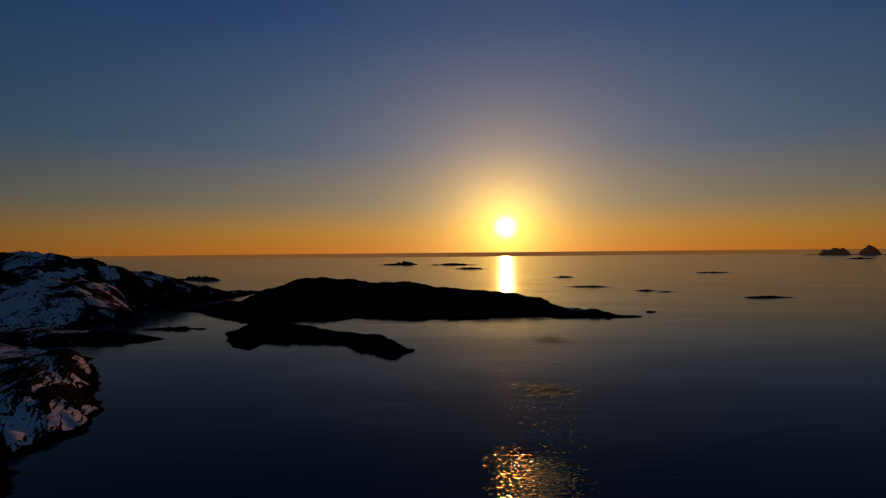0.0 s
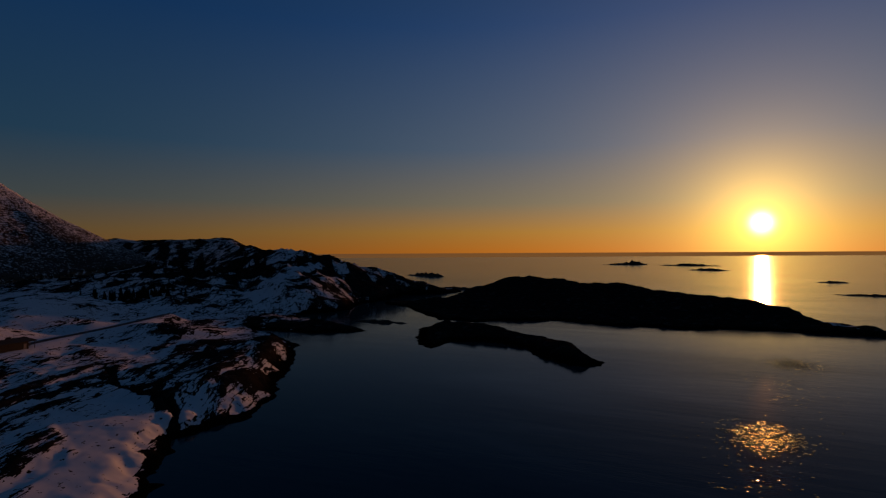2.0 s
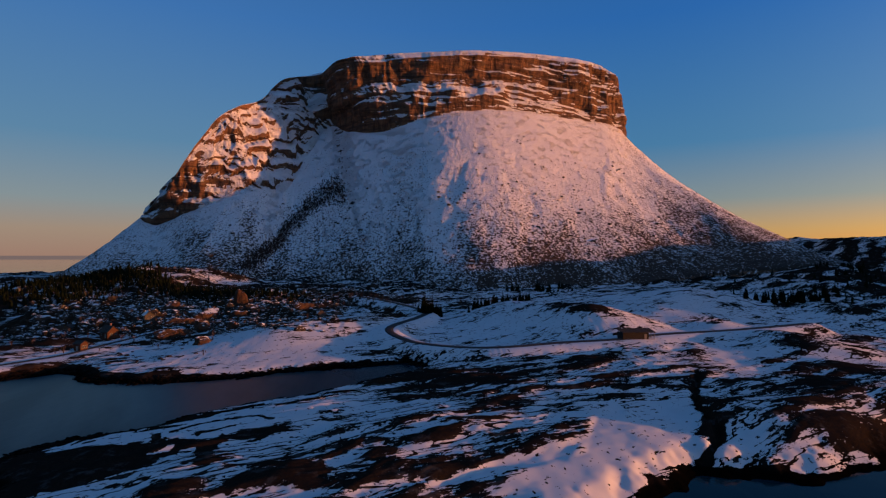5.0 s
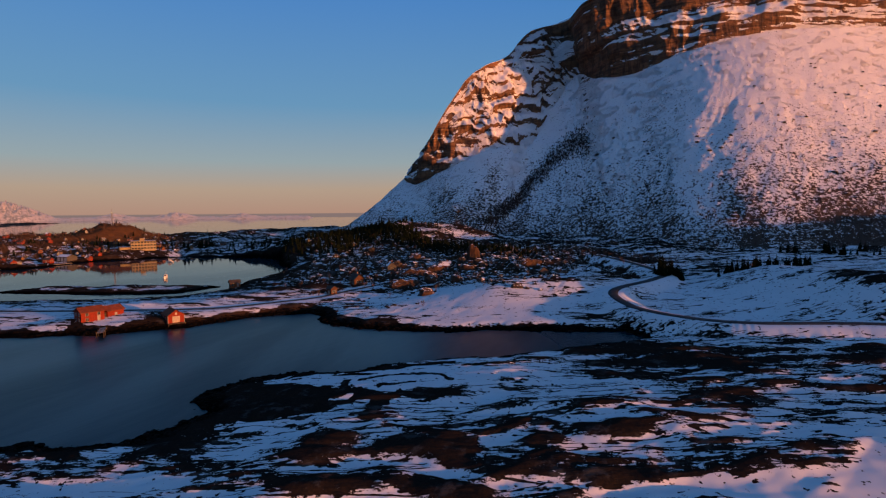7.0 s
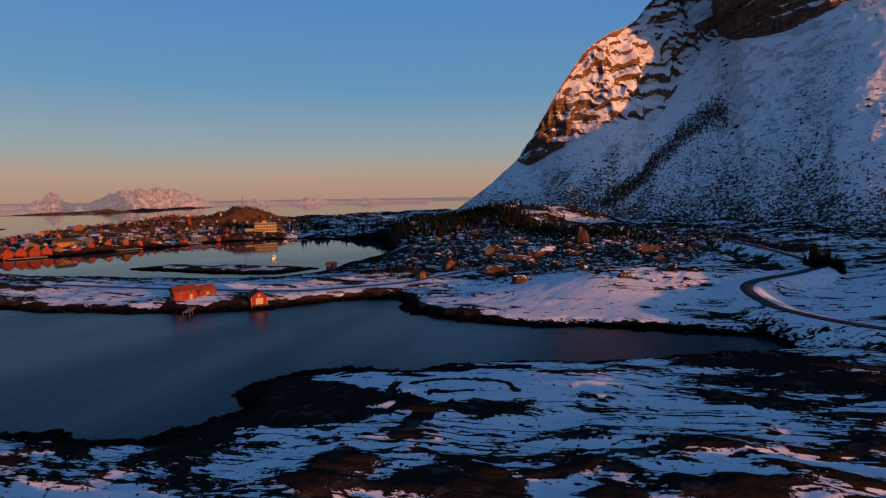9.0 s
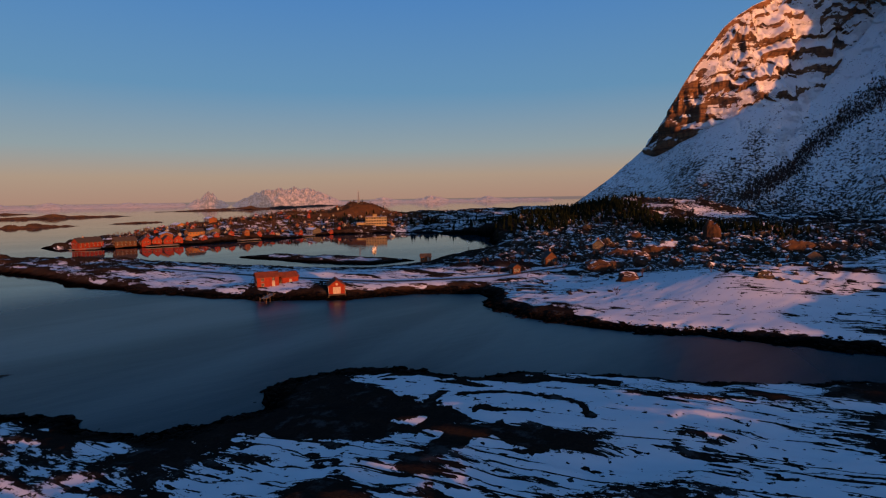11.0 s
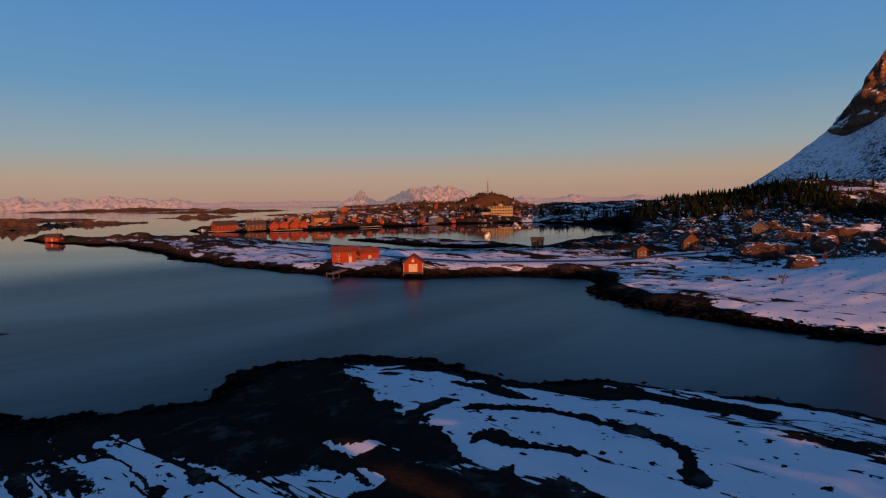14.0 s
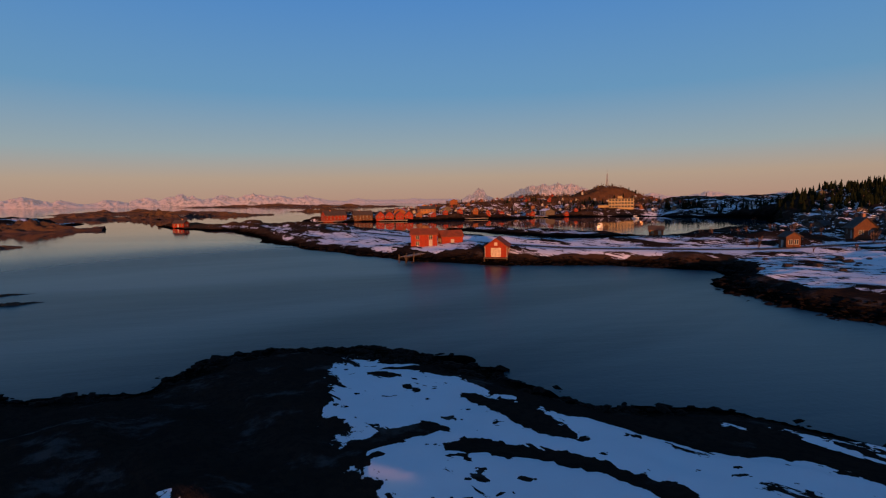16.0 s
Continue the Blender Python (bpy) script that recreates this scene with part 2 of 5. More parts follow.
STRIKE = Vector((-0.48, 0.88)).normalized()   # the way along which the rock ribs run


def ground(px, py):
    """Height of the ground and its share of snow, at arrays of places."""
    px, py = np.asarray(px, float), np.asarray(py, float)
    far = smooth(150, 500, np.hypot(px + 90, py - 40))
    wx = px + (1.2 + 5 * far) * fbm(px / (9 + 10 * far), py / (9 + 10 * far), 4, 3)
    wy = py + (1.2 + 5 * far) * fbm(px / (9 + 10 * far), py / (9 + 10 * far), 4, 11)
    wx = wx + 0.9 * fbm(px / 3.1, py / 3.1, 2, 5)
    wy = wy + 0.9 * fbm(px / 3.1, py / 3.1, 2, 15)
    d = inside(wx, wy, MAINLAND)
    for ring in (ISLET, LOW_ISLET, BAR, SHOAL):
        d = np.maximum(d, inside(wx, wy, ring))
    land = smooth(0, 7, d)
    h = np.where(d > 0, 0.35 * smooth(0, 1, d) + 1.3 * smooth(0, 8, d) + 0.055 * np.clip(d - 5, 0, 330), np.maximum(d * 0.22, -5))
    raised = np.zeros(px.shape)
    for ax, ay, ah, bx, by, bh, w in RIDGES:
        dx, dy = bx - ax, by - ay
        t = np.clip(((px - ax) * dx + (py - ay) * dy) / (dx * dx + dy * dy), 0, 1)
        raised = np.maximum(raised, (ah + t * (bh - ah)) * np.exp(-(((px - ax - t * dx) ** 2 + (py - ay - t * dy) ** 2) / w**2)))
    h = h + land * raised
    along, across = px * STRIKE.x + py * STRIKE.y, px * STRIKE.y - py * STRIKE.x
    bend = 3.0 * fbm(px / 25, py / 25, 2, 21)
    ribs = fbm(along / 14, (across + bend) / 4.2, 5, 31, 0.55)
    knolls = fbm(px / 34, py / 34, 4, 41)
    thick = np.zeros(px.shape)
    for cx, cy, rx, ry, more in COVER:
        if more > 0:
            thick = thick + more * np.exp(-(((px - cx) / rx) ** 2 + ((py - cy) / ry) ** 2))
    for sure, ring in DRIFTS:
        box = (px > min(q[0] for q in ring) - 4) & (px < max(q[0] for q in ring) + 4) & (py > min(q[1] for q in ring) - 4) & (py < max(q[1] for q in ring) + 4)
        if sure > 0.9 and box.any():
            thick[box] += smooth(-1.5, 2.5, inside(px[box], py[box], ring))
    rough = smooth(1, 10, d) * (1 - 0.85 * np.clip(thick * 1.4, 0, 1))
    h = h + rough * (0.55 * ribs + (1.0 + 1.6 * far) * knolls) * np.where(d > 0, 1, 0)
    knoll = np.exp(-(((px + 386) / 45) ** 2 + ((py + 550) / 40) ** 2))
    h = h + 3.5 * knoll * np.abs(fbm(px / 14, py / 14, 4, 45, 0.6))
    lumps = (1 - 0.9 * np.clip(thick * 1.6, 0, 1)) * smooth(0.0, 1.0, np.exp(-(((px + 325) / 105) ** 2 + ((py + 95) / 125) ** 2)) * 1.6) * smooth(8, 40, d)
    h = h + lumps * 2.2 * np.abs(fbm(px / 9, py / 9, 3, 44))
    crags = np.exp(-(((px + 305) / 135) ** 2 + ((py - 425) / 125) ** 2)) * smooth(4, 40, d)
    h = h + crags * (6 * np.abs(fbm(px / 30, py / 30, 4, 47)) + 4.5 * np.abs(fbm(px / 13, py / 13, 3, 48)) + 1.6 * fbm(px / 5, py / 5, 2, 50))
    snow = crags * (0.08 + 0.95 * fbm(px / 11, py / 11, 4, 49, 0.65))
    snow = snow + 0.4 - 0.5 * ribs * (1 - 0.6 * crags) - 0.12 * knolls
    for cx, cy, rx, ry, more in COVER:
        snow = snow + more * np.exp(-(((px - cx) / rx) ** 2 + ((py - cy) / ry) ** 2))
    wide = (px > -165) & (px < -60) & (py > -25) & (py < 150)
    if wide.any():
        nx, ny = px[wide], py[wide]
        stray = 0.7 * fbm(nx / 2.0, ny / 2.0, 4, 53, 0.6)
        mx, my = nx + 0.45 * fbm(nx / 3, ny / 3, 3, 54), ny + 0.45 * fbm(nx / 3, ny / 3, 3, 55)
        near = snow[wide]
        level = h[wide]
        for ring in BARE:
            w = smooth(-0.6, 1.0, inside(mx, my, ring) + stray)
            near = near * (1 - w) - 0.75 * w
        for sure, ring in DRIFTS:
            w = smooth(-0.5, 0.7, inside(mx, my, ring) + 0.8 * stray)
            near = near * (1 - w) + sure * w
        for half, deep, line in CLEFTS:
            best = np.full(nx.shape, 1e9)
            for (ax, ay), (bx, by) in zip(line, line[1:]):
                dx, dy = bx - ax, by - ay
                t = np.clip(((mx - ax) * dx + (my - ay) * dy) / (dx * dx + dy * dy), 0, 1)
                best = np.minimum(best, np.hypot(mx - ax - t * dx, my - ay - t * dy))
            w = 1 - smooth(half * 0.5, half * 1.6, best + 0.5 * stray)
            near = near * (1 - w) - 0.8 * w
            level = level - deep * w * smooth(0.3, 3, level)
        snow[wide] = near
        h[wide] = level
    band = 0.35 + 0.65 * (1 - smooth(15, 40, py))
    snow = snow - 1.4 * (1 - smooth(3.0, 8.0, d / band + 2.5 * fbm(px / 9, py / 9, 3, 51)))
    for line, half in ROADS:
        box = (px > line[:, 0].min() - 20) & (px < line[:, 0].max() + 20) & (py > line[:, 1].min() - 20) & (py < line[:, 1].max() + 20)
        if not box.any():
            continue
        bx, by = px[box], py[box]
        best, level = np.full(bx.shape, 1e9), np.zeros(bx.shape)
        for x, y, z in line:
            r = (bx - x) ** 2 + (by - y) ** 2
            level = np.where(r < best, z, level)
            best = np.minimum(best, r)
        best = np.sqrt(best)
        w = 1 - smooth(half + 1.0, half * 5 + 3, best)
        h[box] = h[box] * (1 - w) + w * (level - 0.12)
        snow[box] += 0.5 * w
    return h, snow, d


HEATH = [(-386, -550, 55, 50, 1.0), (-250, -530, 210, 120, 0.7), (-70, -250, 70, 110, 0.3), (10, -340, 60, 50, 1.0), (-150, -85, 40, 14, 0.5), (-310, -90, 70, 90, 0.45)]


def heath(px, py):
    """Share of brown winter heath."""
    return np.clip(sum(v * np.exp(-(((px - x) / rx) ** 2 + ((py - y) / ry) ** 2)) for x, y, rx, ry, v in HEATH), 0, 1)


def run_of(points, gap):
    """A smooth line through x, y, z places with a place at every gap metres."""
    pts = np.array([points[0]] + list(points) + [points[-1]], float)
    out = []
    for i in range(1, len(pts) - 2):
        p0, p1, p2, p3 = pts[i - 1 : i + 3]
        for f in np.linspace(0, 1, max(2, int(np.linalg.norm(p2 - p1) / gap)), endpoint=False):
            out.append(0.5 * (2 * p1 + (p2 - p0) * f + (2 * p0 - 5 * p1 + 4 * p2 - p3) * f**2 + (3 * p1 - p0 - 3 * p2 + p3) * f**3))
    return np.array(out + [pts[-1]])


MAIN_ROAD = run_of([(-345, 5, 13), (-315, 30, 12), (-283, 51, 10), (-264, 49, 9), (-240, 39, 8), (-228, 38, 7), (-217, 43, 6), (-204, 52, 5.6), (-194, 69, 5.6), (-191, 85, 6.2),
                    (-197, 108, 7), (-201, 130, 7.6), (-212, 152, 8), (-226, 190, 8), (-240, 230, 9)], 1.5)
SHORE_ROAD = run_of([(-235, -70, 5), (-205, -78, 3.4), (-190, -80, 3), (-172, -89, 2.8), (-158, -97, 2.7), (-149, -106, 2.7), (-140, -122, 2.6), (-120, -160, 2.5), (-100, -205, 2.4)], 1.5)
ROADS = [(MAIN_ROAD, 1.7), (SHORE_ROAD, 1.2)]


def height(x, y):
    return float(ground(np.array([x]), np.array([y]))[0][0])


def grid_mesh(name, points, columns, mat, attributes=None, closed=False):
    """A sheet of quads from rows x columns of places (an array rows, columns, 3)."""
    rows = len(points)
    mesh = bpy.data.meshes.new(name)
    idx = np.arange(rows * columns).reshape(rows, columns)
    if closed:
        idx = np.hstack([idx, idx[:, :1]])
    quads = np.stack([idx[:-1, :-1], idx[:-1, 1:], idx[1:, 1:], idx[1:, :-1]], -1).reshape(-1, 4)
    mesh.vertices.add(rows * columns)
    mesh.vertices.foreach_set("co", points.reshape(-1).astype(np.float32))
    mesh.loops.add(quads.size)
    mesh.loops.foreach_set("vertex_index", quads.reshape(-1).astype(np.int32))
    mesh.polygons.add(len(quads))
    mesh.polygons.foreach_set("loop_start", np.arange(0, quads.size, 4, dtype=np.int32))
    mesh.update(calc_edges=True)
    mesh.polygons.foreach_set("use_smooth", np.ones(len(quads), bool))
    for key, values in (attributes or {}).items():
        mesh.attributes.new(key, "FLOAT", "POINT").data.foreach_set("value", values.reshape(-1).astype(np.float32))
    mesh.materials.append(mat)
    return new(name, mesh)


def spaced(low, high, near_low, near_high, fine, growth, most):
    """Places along an axis: evenly fine in the middle, wider and wider outwards."""
    mid = list(np.arange(near_low, near_high, fine))
    up, step = [mid[-1]], fine
    while up[-1] < high:
        step = min(step * growth, most)
        up.append(up[-1] + step)
    down, step = [mid[0]], fine
    while down[-1] > low:
        step = min(step * growth, most)
        down.append(down[-1] - step)
    return np.array(down[:0:-1] + mid + up[1:])


# ---- materials of the land ----
def make_ground_material():
    mat, n, bsdf = material("snowy_rock")
    at = n.add("ShaderNodeAttribute", {"attribute_name": "snow"}).outputs["Fac"]
    shore = n.add("ShaderNodeAttribute", {"attribute_name": "shore"}).outputs["Fac"]
    p = n.place()
    strike = n.add("ShaderNodeMapping", {"vector_type": "POINT"}, Vector=n.add("ShaderNodeVectorRotate", {"rotation_type": "Z_AXIS"}, Vector=p, Angle=-math.atan2(STRIKE.y, STRIKE.x)).outputs[0], Scale=(0.35, 1.0, 1.0)).outputs[0]
    bare = n.math("SUBTRACT", 1.0, n.step(at, 0.85, 1.1))
    fine = n.noise(strike, 1.5, 6, 0.64)
    tiny = n.noise(p, 5.0, 3, 0.6)
    value = n.math("ADD", at, n.math("MULTIPLY", n.math("SUBTRACT", fine, 0.5), 1.35))
    value = n.math("ADD", value, n.math("MULTIPLY", n.math("SUBTRACT", tiny, 0.5), 0.35))
    value = n.math("ADD", value, n.math("MULTIPLY", n.math("SUBTRACT", n.noise(p, 0.16, 6, 0.68), 0.5), 1.1))
    value = n.math("SUBTRACT", value, n.math("MULTIPLY", n.step(n.noise(p, 0.75, 4, 0.5), 0.655, 0.67), 1.2))
    value = n.math("SUBTRACT", value, n.math("MULTIPLY", n.step(n.noise(strike, 0.4, 4, 0.6), 0.58, 0.61), n.math("MULTIPLY", bare, 0.6)))
    seam = n.noise(n.add("ShaderNodeMapping", Vector=strike, Scale=(0.3, 1.0, 1.0)).outputs[0], 0.2, 4, 0.55, 0.5)
    seam = n.math("SUBTRACT", 1.0, n.step(n.math("ABSOLUTE", n.math("SUBTRACT", seam, 0.5)), 0.01, 0.022))
    value = n.math("SUBTRACT", value, n.math("MULTIPLY", seam, n.math("MULTIPLY", bare, 0.5)))
    snow = n.step(value, 0.42, 0.48)
    stone = n.mix(n.noise(p, 0.35, 5, 0.6), (0.007, 0.006, 0.0055), (0.028, 0.02, 0.015))
    stone = n.mix(n.step(n.noise(p, 2.3, 4), 0.45, 0.62), stone, (0.012, 0.01, 0.009))
    stone = n.mix(n.math("MULTIPLY", n.step(n.noise(p, 0.22, 6, 0.68), 0.53, 0.66), 0.8), stone, (0.05, 0.047, 0.045))
    heather = n.add("ShaderNodeAttribute", {"attribute_name": "heath"}).outputs["Fac"]
    stone = n.mix(heather, stone, n.mix(n.noise(p, 0.15, 5, 0.65), (0.03, 0.018, 0.01), (0.15, 0.07, 0.03)))
    wet = n.math("SUBTRACT", 1.0, n.step(n.math("ADD", shore, n.math("MULTIPLY", n.math("SUBTRACT", n.noise(p, 0.3, 5, 0.6), 0.5), 6.0)), 2.0, 6.0))
    stone = n.mix(wet, stone, (0.002, 0.0018, 0.0016))
    white = n.mix(n.noise(p, 0.2, 4), (0.53, 0.54, 0.565), (0.65, 0.65, 0.67))
    n.put(bsdf.inputs["Base Color"], n.mix(snow, stone, white))
    n.put(bsdf.inputs["Roughness"], n.math("ADD", 0.8, n.math("MULTIPLY", snow, 0.1)))
    bsdf.inputs["Specular IOR Level"].default_value = 0.0
    lift = n.math("ADD", n.math("MULTIPLY", snow, 0.5), n.math("MULTIPLY", n.math("MULTIPLY", fine, n.math("SUBTRACT", 1.0, snow)), 1.0))
    bump(n, bsdf, lift, 0.7, 0.4)
    return mat


def make_mountain_material():
    """Brown bedded rock where it is steep, snow on ledges and slopes, stones showing through on the scree."""
    mat, n, bsdf = material("mountain_snow_and_cliff")
    p = n.place()
    geo = n.add("ShaderNodeNewGeometry")
    up = n.add("ShaderNodeSeparateXYZ", Vector=geo.outputs["Normal"]).outputs["Z"]
    high = n.add("ShaderNodeSeparateXYZ", Vector=geo.outputs["Position"]).outputs["Z"]
    stony = n.add("ShaderNodeAttribute", {"attribute_name": "stony"}).outputs["Fac"]
    bare = n.add("ShaderNodeAttribute", {"attribute_name": "bare"}).outputs["Fac"]
    beds = n.noise(n.place((0.022, 0.022, 0.17)), 1.0, 7, 0.7, 0.7)
    cracks = n.noise(n.place((0.2, 0.2, 0.03)), 1.0, 5, 0.6)
    speck = n.noise(p, 0.36, 6, 0.74)
    blotch = n.noise(p, 0.02, 4, 0.6)
    patch = n.noise(p, 0.07, 5, 0.65)
    wall = n.math("SUBTRACT", 1.0, n.step(n.math("ADD", n.math("ADD", up, n.math("MULTIPLY", n.math("SUBTRACT", patch, 0.5), 1.0)), n.math("MULTIPLY", n.math("SUBTRACT", speck, 0.5), 0.9)), 0.53, 0.65))
    hold = n.math("ADD", n.math("MULTIPLY", n.math("SUBTRACT", beds, 0.5), 1.0), n.math("MULTIPLY", n.math("SUBTRACT", up, 0.36), 0.9))
    hold = n.math("ADD", hold, n.math("ADD", n.math("MULTIPLY", n.math("SUBTRACT", patch, 0.5), 0.55), n.math("MULTIPLY", n.math("SUBTRACT", speck, 0.5), 0.5)))
    hold = n.math("SUBTRACT", hold, n.math("MULTIPLY", bare, 0.2))
    ledge = n.math("MAXIMUM", n.step(hold, 0.0, 0.05), n.math("SUBTRACT", 1.0, wall))
    rocks = n.math("ADD", speck, n.math("ADD", n.math("MULTIPLY", stony, 0.15), n.math("MULTIPLY", n.math("SUBTRACT", patch, 0.5), 0.16)))
    scree = n.math("SUBTRACT", 1.0, n.step(rocks, 0.63, 0.66))
    snow = n.math("MULTIPLY", ledge, scree)
    stone = n.mix(n.step(beds, 0.34, 0.58), (0.075, 0.038, 0.022), (0.19, 0.1, 0.055))
    stone = n.mix(n.math("MULTIPLY", n.step(cracks, 0.48, 0.62), 0.75), stone, (0.045, 0.026, 0.018))
    seams = n.noise(n.place((0.025, 0.025, 0.45)), 1.0, 4, 0.6, 0.4)
    stone = n.mix(n.math("MULTIPLY", n.step(seams, 0.53, 0.6), 0.7), stone, (0.04, 0.024, 0.017))
    stone = n.mix(n.step(n.noise(p, 0.05, 5, 0.7), 0.45, 0.75), stone, (0.09, 0.062, 0.046))
    loose = n.mix(n.noise(p, 0.09, 4), (0.03, 0.022, 0.018), (0.075, 0.05, 0.036))
    stone = n.mix(n.math("SUBTRACT", 1.0, wall), stone, loose)
    n.put(bsdf.inputs["Base Color"], n.mix(snow, stone, n.mix(blotch, (0.65, 0.65, 0.67), (0.75, 0.75, 0.77))))
    bsdf.inputs["Roughness"].default_value = 0.85
    bsdf.inputs["Specular IOR Level"].default_value = 0.1
    rise = n.math("ADD", n.math("MULTIPLY", n.math("MULTIPLY", n.math("ADD", beds, cracks), wall), 2.6), n.math("MULTIPLY", speck, 0.9))
    bump(n, bsdf, rise, 0.8, 2.0)
    return mat


def make_crest_material():
    """Clear water of the small crests."""
    mat, n, bsdf = material("crest_water")
    bsdf.inputs["Base Color"].default_value = (0.003, 0.008, 0.01, 1)
    bsdf.inputs["IOR"].default_value, bsdf.inputs["Roughness"].default_value = 1.33, 0.05
    bump(n, bsdf, n.noise(n.place(), 6.0, 3, 0.5), 0.5, 0.02)
    return mat


def make_water_material():
    mat, n, bsdf = material("sea_water")
    p = n.place()
    bsdf.inputs["Base Color"].default_value = (0.002, 0.021, 0.03, 1)
    bsdf.inputs["IOR"].default_value = 1.33
    swell = n.noise(n.place((0.25, 1.0, 1.0), 0.3), 0.35, 3, 0.5)
    chop = n.noise(p, 1.8, 3, 0.5)
    lanes = n.step(n.noise(n.place((0.3, 1.0, 1.0), -0.5), 0.012, 5, 0.55, 1.6), 0.42, 0.66)
    # The bay lies ruffled by a light breeze, the open sea and the lagoon are smoother.
    off = n.add("ShaderNodeVectorMath", {"operation": "DISTANCE"})
    n.put(off.inputs[0], p)
    off.inputs[1].default_value = (-105, -55, 0)
    breeze = n.math("SUBTRACT", 1.0, n.step(off.outputs["Value"], 90.0, 170.0))
    gloss = n.math("ADD", n.math("ADD", 0.06, n.math("MULTIPLY", breeze, 0.24)), n.math("MULTIPLY", n.step(off.outputs["Value"], 250.0, 700.0), 0.1))
    n.put(bsdf.inputs["Specular IOR Level"], n.math("ADD", n.math("ADD", n.math("ADD", 0.065, n.math("MULTIPLY", lanes, 0.06)), n.math("MULTIPLY", breeze, 0.04)), n.math("MULTIPLY", n.math("MULTIPLY", lanes, breeze), 0.2)))
    # Sheltered and glassy behind the spit and out to the south.
    calm = n.math("SUBTRACT", 1.0, n.step(n.add("ShaderNodeSeparateXYZ", Vector=p).outputs["Y"], -330.0, -140.0))
    ruffled = n.math("SUBTRACT", 1.0, n.math("MULTIPLY", calm, 0.85))
    n.put(bsdf.inputs["Roughness"], n.math("MULTIPLY", gloss, n.math("SUBTRACT", 1.0, n.math("MULTIPLY", calm, 0.7))))
    high = n.math("MULTIPLY", n.math("MULTIPLY", n.math("ADD", swell, n.math("MULTIPLY", chop, 0.3)), 0.038), ruffled)
    bump(n, bsdf, high, 1.0, 1.0)
    return mat


GROUND = make_ground_material()
CLIFF = make_mountain_material()
WATER = make_water_material()

# ---- sea and ground ----
edge = np.array([-6500, -900, -300, -100, 100, 400, 900, 6500], float)
sea_x, sea_y = np.meshgrid(edge, edge)
sea = tagged(grid_mesh("water", np.stack([sea_x, sea_y, 0 * sea_x], -1), len(edge), WATER), "calm dark sea mirroring the evening sky", "sea", kind="structure")

xs = spaced(-760, 340, -140, -35, 0.5, 1.03, 3.8)
ys = spaced(-820, 720, -45, 130, 0.5, 1.03, 3.8)
gx, gy = np.meshgrid(xs, ys)
gh, gsnow, gd = ground(gx, gy)
land = tagged(grid_mesh("ground", np.stack([gx, gy, gh], -1), len(xs), GROUND, {"snow": gsnow, "shore": gd, "heath": heath(gx, gy)}), "dark rocky shore land patched with blue-shaded snow", "ground", kind="structure")

# ---- the table mountain ----
VIEW = (10.0, 65.0)


def polar(bearing, distance):
    return VIEW[0] - distance * math.sin(radians(bearing)), VIEW[1] + distance * math.cos(radians(bearing))


# Bearing and distance from the plan's middle, height: foot of the slope, foot of the cliffs, brink. The last five go round the back.
FOOT = [(128, 720, 8), (122, 605, 8), (117, 538, 9), (113, 520, 9), (110, 530, 9), (107.5, 540, 10), (104, 535, 10), (100.5, 510, 11), (98, 490, 11), (95, 466, 11), (91, 434, 11), (86, 426, 11), (80, 450, 13), (72, 492, 16), (63.5, 575, 25),
        (55, 640, 32), (52, 740, 28), (53, 900, 15), (64, 1120, 8), (92, 1190, 5), (118, 1020, 5)]
CLIFF_FOOT = [(119.9, 815, 92), (118.7, 748, 78), (115.3, 708, 96), (111.8, 700, 112), (109.2, 710, 122), (107.0, 738, 126), (104.8, 810, 186), (102.6, 866, 242), (100.4, 798, 220), (97, 765, 215), (92.5, 752, 230), (87, 768, 246),
              (81, 812, 250), (76, 874, 250), (73.2, 915, 248), (71.8, 965, 234), (73, 1000, 210), (79, 1000, 190), (92, 1040, 200), (106, 1030, 170), (117, 880, 110)]
BRINK = [(119.6, 826, 98), (118.0, 744, 121), (116.3, 724, 156), (113.4, 768, 222), (111.5, 795, 246), (109.5, 845, 272), (107.2, 885, 318), (103.6, 906, 338), (101.7, 806, 328), (98.5, 803, 336), (93.3, 808, 345), (87, 820, 352),
         (81, 870, 362), (75.8, 928, 364), (74.3, 952, 362), (74, 972, 360), (75.5, 985, 358), (81, 960, 350), (92, 985, 360), (104, 990, 325), (114.5, 868, 190)]
# The edge of the flat top, set back from the brink.
INNER = [(118.6, 880, 112), (117, 870, 150), (115.2, 870, 182), (113, 890, 230), (111, 905, 254), (109.3, 925, 282), (107, 940, 328), (103.4, 945, 346), (101.2, 900, 352), (98, 900, 360), (92.8, 925, 364), (87, 925, 368),
         (81, 930, 370), (78.5, 945, 367), (78, 955, 366), (78.2, 965, 365), (79.5, 968, 363), (83, 965, 362), (92, 965, 366), (103, 968, 340), (112, 890, 210)]


def closed_curve(ring, count):
    """A smooth closed curve through the ring's places."""
    pts = np.array([(*polar(b, r), z) for b, r, z in ring])
    k = len(pts)
    t = np.arange(count) / count * k
    i = np.floor(t).astype(int)
    f = (t - i)[:, None]
    p0, p1, p2, p3 = (pts[(i + j) % k] for j in (-1, 0, 1, 2))
    return 0.5 * (2 * p1 + (p2 - p0) * f + (2 * p0 - 5 * p1 + 4 * p2 - p3) * f**2 + (3 * p1 - p0 - 3 * p2 + p3) * f**3)


MOUNT = []


def along_rings(stops, count):
    """A value given at ring places (place, value), laid out over all columns."""
    place = np.arange(count) / count * len(FOOT)
    return np.interp(place, [p for p, _ in stops], [v for _, v in stops])


